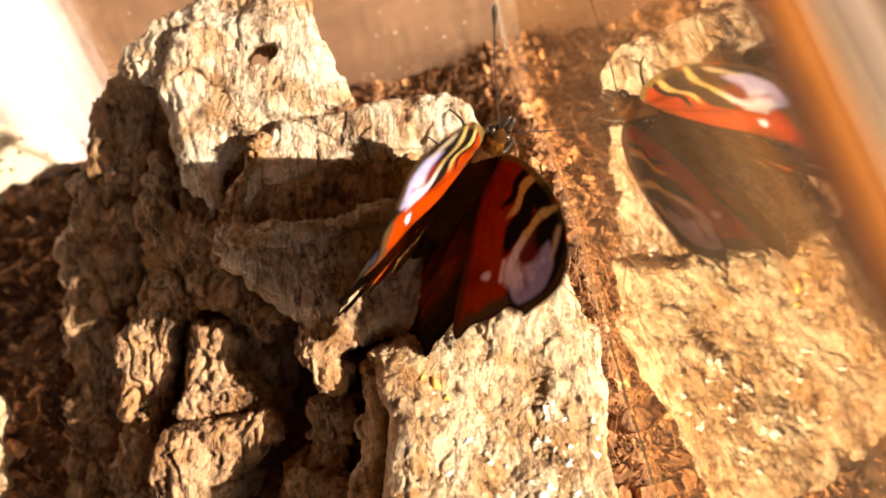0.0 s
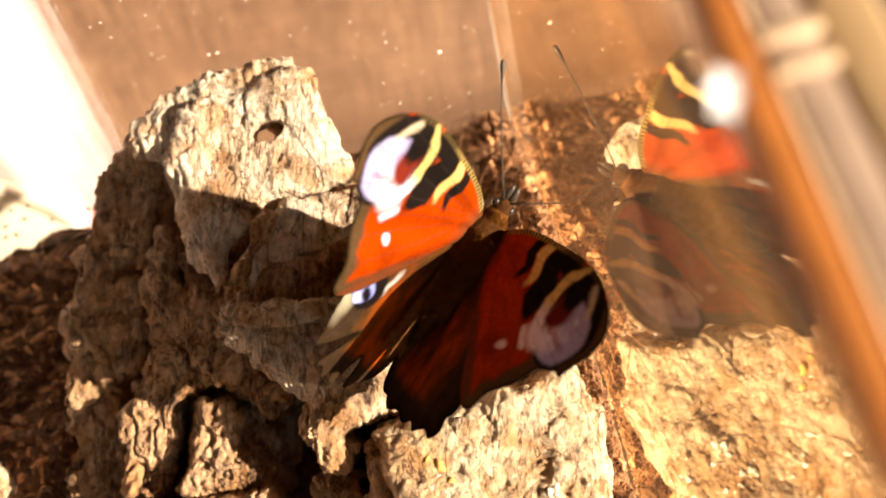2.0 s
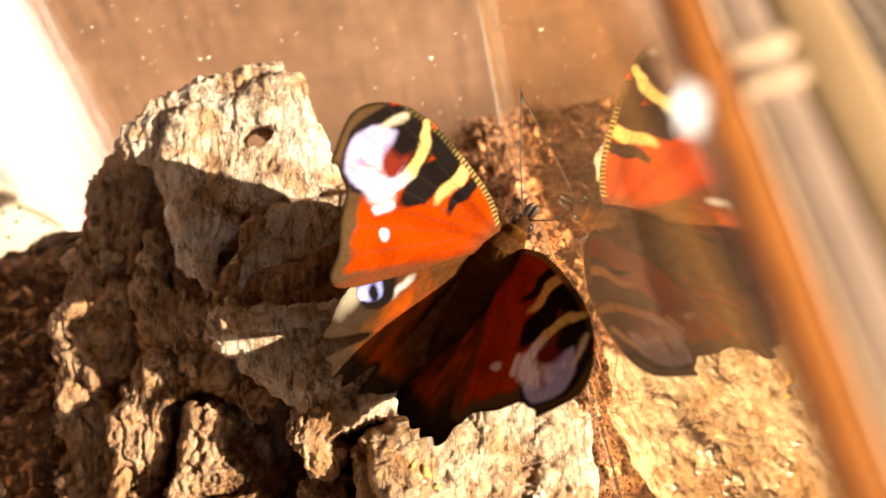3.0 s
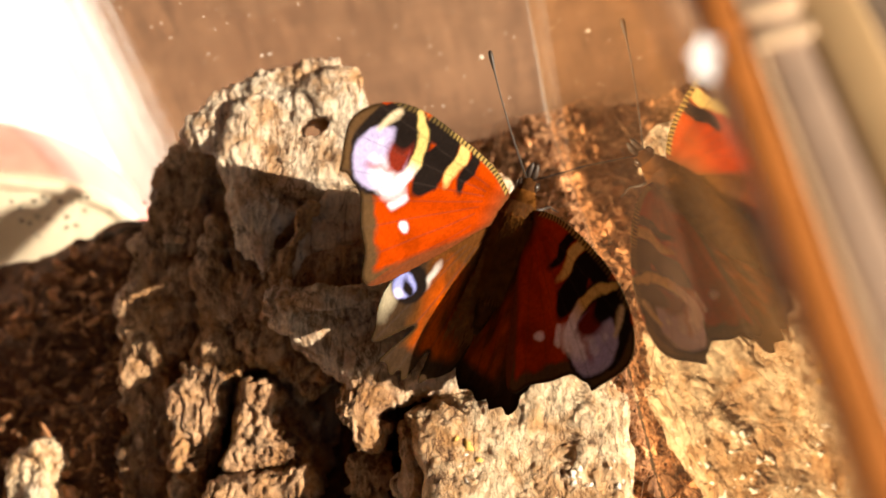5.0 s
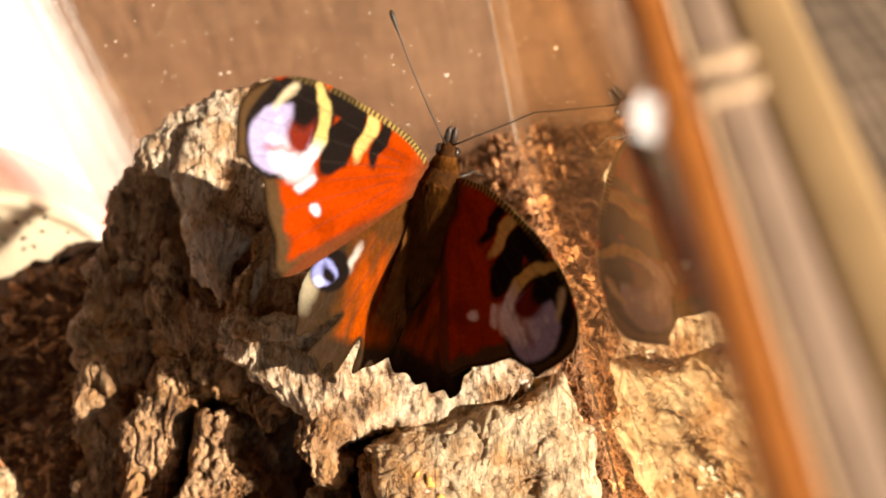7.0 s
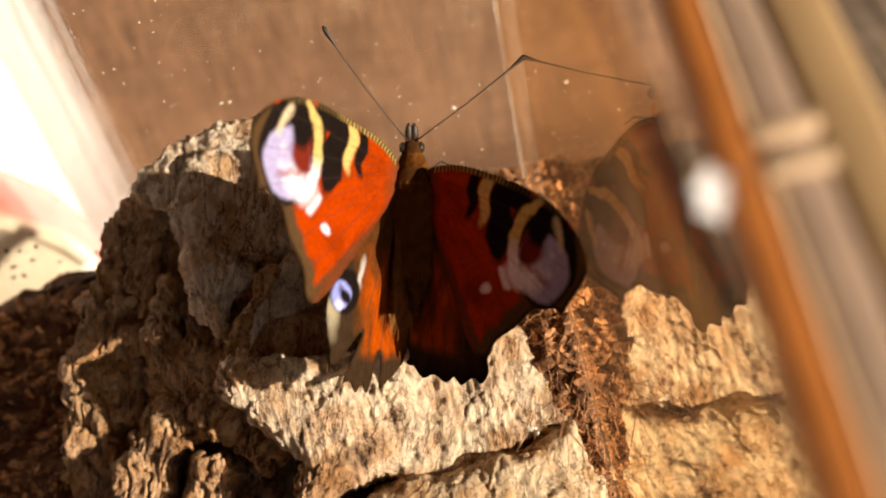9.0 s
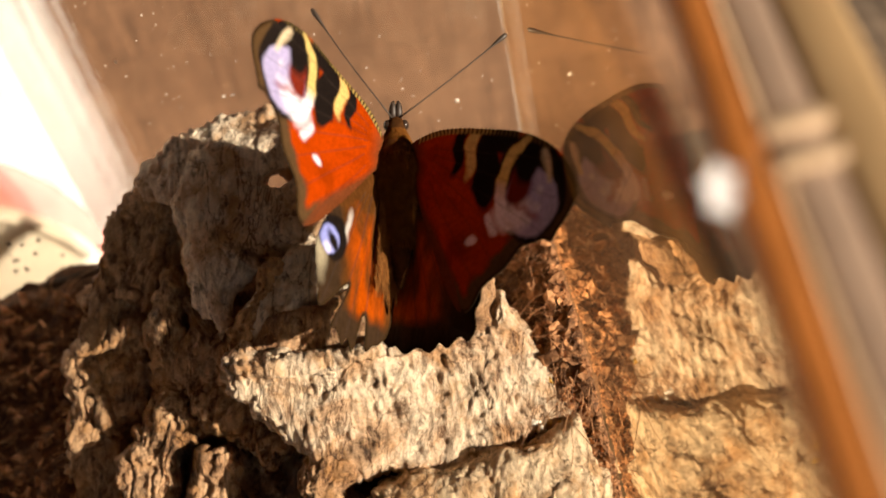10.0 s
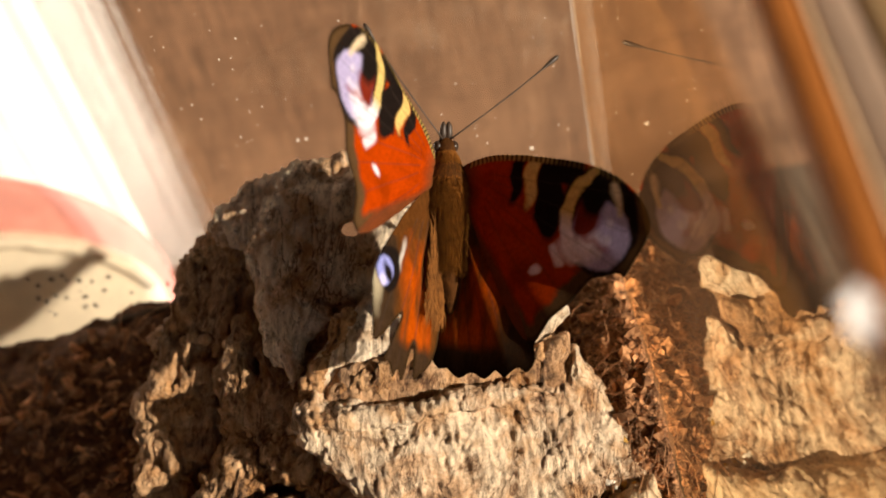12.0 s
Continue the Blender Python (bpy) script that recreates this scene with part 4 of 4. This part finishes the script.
    # dark veins
    for a, w in ((-0.92, 0.05), (-0.74, 0.05), (-0.58, 0.05), (-0.43, 0.05), (-0.28, 0.05), (-0.12, 0.05), (0.05, 0.05)):
        d = np.abs(math.cos(a) * (v - 1.0) - math.sin(a) * (o - 1.0))
        col = put(BLACK * 4, np.clip((0.13 - d) / 0.1, 0, 1) * 0.35 * (o > 5))
    return col * (1 + 0.10 * fbm(n3, 2.5, 2, 31))[:, None]


def shaded_fore_colours(o, v, edge, seed):
    """The same wing with its red darkened: shade painted on the side off the sun."""
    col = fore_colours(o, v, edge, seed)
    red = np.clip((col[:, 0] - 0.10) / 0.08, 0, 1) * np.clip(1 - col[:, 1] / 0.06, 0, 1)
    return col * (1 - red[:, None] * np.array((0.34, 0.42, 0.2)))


def hind_base(o, v, edge, seed):
    """Brown hairy hindwing with a worn red middle and a grey-brown border."""
    n3 = np.stack([o, v, np.full(len(o), seed * 1.7)], 1)
    wob = fbm(n3, 0.5, 3, 15)
    streak = fbm(n3 * np.array((1.6, 0.35, 1)), 0.5, 3, 12)
    col = np.tile(np.array((0.080, 0.029, 0.007)), (len(o), 1))
    red = np.clip((v + 8.0 + wob) / -5.0, 0, 1) * np.clip((o + 0.4) / 1.6, 0, 1) * np.clip((8.6 - o) / 2.5, 0, 1) * np.clip((edge - 0.1) / 0.5, 0, 1) * np.clip((v + 24.0) / 2.5, 0, 1) * np.clip(0.9 + 0.7 * streak, 0, 1)
    col = col + (RED * np.array((0.90, 1.35, 1.5)) - col) * red[:, None]
    put = lambda c, m: col + (c - col) * m[:, None]
    col = put(np.array((0.034, 0.019, 0.010)), np.maximum(np.clip((np.hypot(o, v) - 22.4 + 0.5 * wob) / 1.4, 0, 1), np.clip((o - 8.2 + 0.4 * wob) / 1.2, 0, 1)) * (v < -9))
    col = put(BROWN * 0.5, np.clip((0.5 - edge) / 0.3, 0, 1) * (v < -12))
    for a in (-1.50, -1.38, -1.27, -1.16, -1.04, -0.93):
        d = np.abs(math.cos(a) * v - math.sin(a) * o)
        col = put(BLACK * 4, np.clip((0.14 - d) / 0.1, 0, 1) * 0.45 * (v < -6))
    return col * (1 + 0.16 * fbm(n3 * np.array((2.2, 0.5, 1)), 1.6, 3, 37))[:, None]


def shaded_hind_colours(o, v, edge, seed):
    # right hindwing dimmed as painted shade, most along its edge
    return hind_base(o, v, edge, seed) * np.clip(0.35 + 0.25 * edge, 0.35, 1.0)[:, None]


def hind_colours(o, v, edge, seed):
    col = hind_base(o, v, edge, seed)
    n3 = np.stack([o, v, np.full(len(o), seed * 1.7)], 1)
    ow, vw = o + 0.3 * fbm(n3, 0.5, 3, 16), v + 0.3 * fbm(n3, 0.5, 3, 19)
    put = lambda c, m: col + (c - col) * m[:, None]
    col = put(CREAM * np.array((0.62, 0.74, 1.5)), blob(ow, vw, 13.3, -14.4, 1.3, 3.6, -0.15, 1.4) * 0.9)
    col = put(WHITE * np.array((0.8, 0.85, 0.7)), blob(ow, vw, 7.9, -11.6, 0.5, 1.9, 0.25, 0.6) * 0.8)
    col = put(BLACK, blob(ow, vw, 10.5, -13.4, 2.5, 2.9, -0.2, 0.4))
    col = put(BLUE * 0.75 + WHITE * 0.22, blob(ow, vw, 11.2, -13.7, 1.5, 1.8, -0.2, 0.4))
    col = put(WHITE * np.array((0.70, 0.75, 1.1)), blob(ow, vw, 11.7, -14.7, 0.7, 0.9, -0.4, 0.4))
    col = put(BLACK, blob(ow, vw, 10.7, -13.9, 0.55, 1.6, -0.6, 0.35))
    return col


def wing_material():
    m, nt, b = mat_base("wing_scales", 0.55)
    at = nt.nodes.new("ShaderNodeAttribute")
    at.attribute_name = "scales"
    n = noise_tex(nt, 6000, 2, 0.6, 0.0, coords(nt, (1, 0.35, 1)))
    r = ramp(nt, n.outputs["Fac"], ((0.3, (0.8, 0.8, 0.8)), (0.7, (1.15, 1.15, 1.15))))
    nt.links.new(mix_col(nt, 1.0, at.outputs["Color"], r.outputs[0], "MULTIPLY"), b.inputs["Base Color"])
    b.inputs["Specular IOR Level"].default_value = 0.0
    b.inputs["Sheen Weight"].default_value = 0.0
    bump(nt, b, n.outputs["Fac"], 0.35, 0.00008)
    return m


M_WING = wing_material()
WING_STEP = 0.17


def wing_mesh(name, pts, colours, side, parent, veins, seed, reach=1.0, length=1.0):
    """A thin, slightly cambered wing with ribbed veins: upper face patterned, lower face near black."""
    poly = [(p[0] * reach, p[1] * length) for p in smooth_outline(pts)]
    ar = np.array(poly)
    lo, hi = ar.min(0) - 0.4, ar.max(0) + 0.4
    gx, gy = np.arange(lo[0], hi[0], WING_STEP), np.arange(lo[1], hi[1], WING_STEP)
    X, Y = np.meshgrid(gx, gy, indexing="ij")
    D = poly_distance(X, Y, poly)
    cell = (D[:-1, :-1] + D[1:, :-1] + D[1:, 1:] + D[:-1, 1:]) / 4 < 0
    gxD, gyD = np.gradient(D, WING_STEP)
    push = np.where(D > -0.25 * WING_STEP, D, 0)
    X2, Y2 = X - push * gxD, Y - push * gyD
    ij = np.argwhere(cell)
    ids = -np.ones(X.shape, np.int64)
    for a, b in ((0, 0), (1, 0), (1, 1), (0, 1)):
        ids[ij[:, 0] + a, ij[:, 1] + b] = 0
    used = ids == 0
    ids[used] = np.arange(used.sum())
    o, v = X2[used], Y2[used]
    edge = -poly_distance(o, v, poly)
    quad = np.stack([ids[ij[:, 0], ij[:, 1]], ids[ij[:, 0] + 1, ij[:, 1]], ids[ij[:, 0] + 1, ij[:, 1] + 1], ids[ij[:, 0], ij[:, 1] + 1]], 1)
    ang = np.arctan2(v - 1.0, o + 2.0)
    r = np.hypot(o, v)
    z = 0.26 * np.sin(ang * veins) * np.clip(r / 10, 0, 1) - 0.0022 * r * r * 0.6 + 0.25 * value_noise(np.stack([o, v, np.full(len(o), seed)], 1), 0.15, seed)
    n = len(o)
    up = np.stack([side * o, v, z + 0.05], 1)
    dn = np.stack([side * o, v, z - 0.05], 1)
    count = {}
    for k in range(4):
        a, b = quad[:, k], quad[:, (k + 1) % 4]
        for e in zip(a.tolist(), b.tolist()):
            count[e] = 1
    rimq = [(a, a + n, b + n, b) for a, b in count if (b, a) not in count]
    faces = quad.tolist() + (quad[:, ::-1] + n).tolist() + rimq
    if side < 0:
        faces = [f[::-1] for f in faces]
    ob = part(name, ((np.concatenate([up, dn]) * MM).tolist(), faces), M_WING, parent)
    cu = np.clip(colours(o / reach, v / length, edge, seed), 0, 1)
    n3 = np.stack([o * 3, v * 0.8, np.zeros(n)], 1)
    cd = np.tile(np.array((0.022, 0.017, 0.014)), (n, 1)) * (1 + 0.5 * fbm(n3, 0.8, 3, 3))[:, None]
    data = np.ones((2 * n, 4))
    data[:n, :3], data[n:, :3] = cu, np.clip(cd, 0, 1)
    at = ob.data.color_attributes.new("scales", "FLOAT_COLOR", "POINT")
    at.data.foreach_set("color", data.ravel().astype(np.float32))
    return ob


M_FUR = plain("body_fur", (0.055, 0.020, 0.004), 0.8, 0.45, 900, 0.6)
M_FUR_GOLD = plain("golden_hair", (0.17, 0.062, 0.009), 0.7, 0.35, 900)
M_FUR_HIND = plain("hindwing_hair", (0.16, 0.062, 0.014), 0.75, 0.4, 900)
for m_ in (M_FUR, M_FUR_GOLD, M_FUR_HIND):
    m_.node_tree.nodes["Principled BSDF"].inputs["Specular IOR Level"].default_value = 0.08
M_EYE = plain("eye_dark", (0.035, 0.022, 0.016), 0.25)
M_LEG = plain("leg_dark", (0.04, 0.026, 0.018), 0.5)
M_CLUB = plain("antenna_dark", (0.05, 0.035, 0.025), 0.5)

FLY_SIZE = 1.004
butterfly = tagged(new("butterfly"), "peacock butterfly with red eyed wings resting on the bark", "butterfly")


def lathe(path, radii, squash=1.0, sides=20):
    v, f = tube_mesh(path, radii, sides)
    c = [Vector(p) for p in path]
    return [Vector((q.x, q.y, c[i // sides].z + (q.z - c[i // sides].z) * squash)) for i, q in enumerate(v)], f


def scaled(data, s):
    return [(p[0] * s, p[1] * s, p[2] * s) for p in data[0]], data[1]


S = MM * FLY_SIZE
thorax = part("thorax", scaled(lathe([(0, y, 0.1) for y in (-2.6, -2.2, -1, 0.5, 2, 3.4, 4.4, 5.0)], [0.4, 1.6, 2.45, 2.8, 2.7, 2.1, 1.3, 0.7]), S), M_FUR, butterfly, "furry brown thorax")
abdomen = part("abdomen", scaled(lathe([(0, -1.8 - 1.1 * k, 0.0 - 0.02 * k) for k in range(13)], [1.2, 1.9, 2.0, 1.9, 1.95, 1.8, 1.8, 1.65, 1.55, 1.35, 1.1, 0.75, 0.3]), S), M_FUR, butterfly, "slim dark brown abdomen")
head = part("head", scaled(lathe([(0, y, 0.1) for y in (4.4, 4.8, 5.6, 6.4, 6.9, 7.2)], [0.6, 1.1, 1.3, 1.15, 0.7, 0.25]), S), M_FUR, butterfly)
for sx in (-1, 1):
    bm = bmesh.new()
    bmesh.ops.create_uvsphere(bm, u_segments=16, v_segments=10, radius=0.72 * S, matrix=Matrix.Translation((sx * 1.05 * S, 6.0 * S, 0.15 * S)) @ Matrix.Diagonal((0.8, 1, 1.1, 1)))
    part("eye", bm, M_EYE, head, "dark rounded eye")
    part("palp", scaled(tube_mesh([(sx * 0.35, 6.6, 0.2), (sx * 0.38, 7.6, 0.5), (sx * 0.36, 8.5, 0.8), (sx * 0.3, 9.0, 0.9)], [0.42, 0.5, 0.38, 0.12], 8), S), M_LEG, head)
    pa = [(sx * (0.5 + (13.5 if sx > 0 else 9.6) * t + 0.5 * math.sin(2.6 * t)), 6.8 + (10.3 if sx > 0 else 13.8) * t, 0.8 + 3.4 * t - 1.2 * t * t) for t in (0, 0.12, 0.25, 0.4, 0.55, 0.7, 0.82, 0.89, 0.94, 0.98, 1.0)]
    part("antenna", scaled(tube_mesh(pa, [0.11, 0.09, 0.085, 0.085, 0.085, 0.09, 0.11, 0.24, 0.34, 0.31, 0.12], 8), S), M_CLUB, butterfly, "thin dark antenna with a clubbed tip")
    for y0, y1, x1 in ((2.8, 4.2, 4.4), (0.6, -0.4, 4.8), (-1.2, -4.6, 4.2)):
        part("leg", scaled(tube_mesh([(sx * 1.2, y0, -1.3), (sx * 2.8, (y0 + y1) / 2, -1.6), (sx * x1 * 0.85, y1, -3.2), (sx * x1, y1 - 0.3, -5.2), (sx * (x1 + 0.7), y1 - 0.4, -5.6)], [0.26, 0.24, 0.17, 0.12, 0.07], 7), S), M_LEG, butterfly)


def fur(n):
    """Short hairs lying back over the thorax and the front of the abdomen."""
    rng = np.random.default_rng(4)
    verts, faces = [], []
    for _ in range(n):
        y = rng.uniform(-9, 5.6)
        a = rng.uniform(-0.2, math.pi + 0.2)
        rad = np.interp(y, [-9, -4, -2, 0.5, 2, 4.4, 5.6], [1.75, 2.0, 2.4, 2.8, 2.7, 1.6, 1.2])
        base = np.array((rad * math.cos(a), y, 0.1 + rad * math.sin(a))) * 0.97
        out = np.array((math.cos(a), 0, math.sin(a)))
        tip = base + out * rng.uniform(0.2, 0.8) + np.array((0, -rng.uniform(0.9, 2.5), 0)) + rng.normal(0, 0.12, 3)
        side = np.array((-math.sin(a), 0, math.cos(a))) * 0.045
        k = len(verts)
        verts += [base + side, base - side, base + out * 0.07, tip]
        faces += [(k, k + 1, k + 3), (k + 1, k + 2, k + 3), (k + 2, k, k + 3)]
    return scaled((verts, faces), S)


tagged(part("fur", fur(6500), M_FUR_GOLD, thorax, "golden brown hairs"), kind="stuff")

wings = {}
for side, tag in ((-1, "left"), (1, "right")):
    wings["fore", side] = wing_mesh("forewing", FORE, fore_colours if side < 0 else shaded_fore_colours, side, butterfly, 17.0, 3, 0.985)
    wings["hind", side] = wing_mesh("hindwing", TORN if side < 0 else HIND, hind_colours if side < 0 else shaded_hind_colours, side, butterfly, 22.0, 7, 1.06 if side < 0 else 1.12, 0.95 if side < 0 else 0.92)


def wing_hair(side, n):
    """Long brown hairs lying back over the inner half of a hindwing."""
    rng = np.random.default_rng(14)
    verts, faces = [], []
    for _ in range(n):
        v0 = rng.uniform(-16.5, -0.5)
        o0 = rng.uniform(-1.2, 1.0 + 0.16 * -v0)
        length = rng.uniform(1.6, 3.6)
        base = np.array((side * o0, v0, 0.12))
        tip = base + np.array((side * rng.normal(0.04, 0.12) * length, -length, rng.uniform(0.15, 0.55)))
        mid = (base + tip) / 2 + np.array((0, 0, 0.25))
        w = np.array((0.05, 0.0, 0.03))
        k = len(verts)
        verts += [base + w, base - w, mid + w, mid - w, tip]
        faces += [(k, k + 1, k + 3, k + 2), (k + 2, k + 3, k + 4)]
    return [tuple(np.array(p) * MM) for p in verts], faces


for side in (-1, 1):
    tagged(part("hair", wing_hair(side, 900), M_FUR_HIND, wings["hind", side], "brown hairs on the inner hindwing"), kind="stuff")
for ob in wings.values():
    ob.scale = (FLY_SIZE,) * 3

# seconds; place in millimetres; the body's turn as a rotation vector; lift and sweep of the left and right wings in degrees
FLY_ROWS = [
    (0.0, (-11.85, -52.73, 25.74), (1.2650, 0.4845, -0.6613), (61.2, 88.4), (14.9, 7.5)),
    (0.5, (-11.35, -52.25, 26.05), (1.1189, 0.6010, -0.5597), (51.1, 87.5), (12.2, 5.9)),
    (0.7, (-11.94, -53.85, 27.87), (0.9374, 0.3139, -0.7413), (43.7, 63.2), (8.6, 0.8)),
    (0.9, (-11.84, -54.26, 27.88), (0.8791, 0.3072, -0.7887), (37.5, 59.3), (8.3, -1.2)),
    (1.0, (-10.87, -55.57, 26.74), (0.6629, 0.4499, -0.9428), (7.1, 52.4), (8.6, -9.8)),
    (1.5, (-11.66, -57.36, 29.75), (0.7144, 0.4610, -1.0363), (4.7, 48.3), (4.4, -2.9)),
    (1.8, (-11.69, -57.06, 29.59), (0.7210, 0.4560, -1.0161), (8.7, 49.8), (4.8, -2.8)),
    (2.0, (-12.02, -53.58, 27.68), (0.7970, 0.3988, -0.7839), (54.5, 67.8), (8.6, -1.9)),
    (2.5, (-8.97, -53.33, 25.28), (0.8019, 0.2663, -0.8299), (54.0, 63.4), (13.0, -5.5)),
    (2.7, (-8.37, -53.32, 23.82), (0.6900, 0.3330, -0.8612), (42.2, 63.1), (7.6, -10.4)),
    (4.3, (-10.13, -53.90, 29.82), (0.8497, 0.1081, -0.6173), (47.0, 53.8), (5.8, -19.8)),
    (4.5, (-11.45, -51.83, 27.33), (0.8524, 0.2248, -0.6116), (43.4, 53.3), (8.7, -16.1)),
    (5.0, (-11.06, -51.60, 27.17), (0.8207, 0.1896, -0.5659), (45.5, 53.1), (11.4, -21.0)),
    (5.5, (-9.82, -47.04, 27.01), (0.7262, 0.3311, -0.7031), (51.8, 53.3), (14.2, -22.3)),
    (6.0, (-10.19, -46.67, 27.57), (0.7432, 0.2879, -0.6823), (56.8, 50.6), (14.5, -22.1)),
    (6.5, (-14.26, -45.34, 31.97), (0.8370, 0.2096, -0.4025), (48.2, 51.1), (10.8, -20.6)),
    (7.0, (-13.93, -50.07, 37.16), (0.8694, 0.1825, -0.4601), (44.4, 48.7), (11.7, -25.3)),
    (7.2, (-14.60, -50.44, 37.70), (0.8307, 0.1734, -0.4646), (32.8, 40.7), (9.6, -24.2)),
    (8.8, (-15.01, -43.60, 35.69), (0.8689, 0.1893, -0.3678), (59.0, 48.4), (15.5, -21.7)),
    (9.0, (-16.87, -41.27, 37.27), (0.8700, 0.1209, -0.1804), (58.7, 53.2), (14.3, -17.5)),
    (9.5, (-18.42, -39.24, 36.82), (0.7436, 0.1386, -0.0764), (50.6, 54.8), (12.7, -17.4)),
    (10.0, (-18.81, -37.13, 37.32), (0.5607, 0.1827, -0.1424), (60.8, 50.9), (14.7, -20.3)),
    (10.5, (-19.96, -37.13, 38.22), (0.6597, 0.2169, -0.0858), (69.8, 52.1), (14.4, -18.8)),
    (11.0, (-19.41, -36.43, 38.17), (0.6720, 0.2442, -0.0585), (70.7, 55.3), (13.6, -20.5)),
    (11.5, (-20.42, -34.43, 37.94), (0.6981, 0.3307, -0.0978), (67.3, 54.2), (17.2, -18.3)),
    (12.0, (-21.40, -33.25, 39.83), (0.7343, 0.3308, -0.0608), (55.4, 54.3), (28.0, -16.0)),
]
HIND_SWEEP, HIND_LIFT = 4.58, -2.46


def wing_pose(kind, side, lift, sweep):
    if kind == "hind":
        lift, sweep = lift + HIND_LIFT - 2.0, 0.3 * sweep + HIND_SWEEP - (11.5 if side > 0 else 9.0)
    drop = -0.5 if kind == "hind" else 0.0
    return pose(side * 1.3 * S, 2.0 * S, (0.6 + drop) * S) @ pose(0, 0, 0, 0, -side * lift, 0) @ pose(0, 0, 0, 0, 0, side * sweep)


def motions():
    """The butterfly walks up the bark and opens and closes its wings."""
    body, lifts = [], {key: [] for key in wings}
    for t, place, turn, lift, sweep in FLY_ROWS:
        w = Vector(turn)
        m = Matrix.Rotation(w.length, 4, w.normalized())
        body.append((t, Matrix.Translation(Vector(place) * MM) @ m))
        for (kind, side), rows in lifts.items():
            rows.append((t, wing_pose(kind, side, lift[side > 0], sweep[side > 0])))
    walk(butterfly, body)
    for key, rows in lifts.items():
        walk(wings[key], rows)


motions()
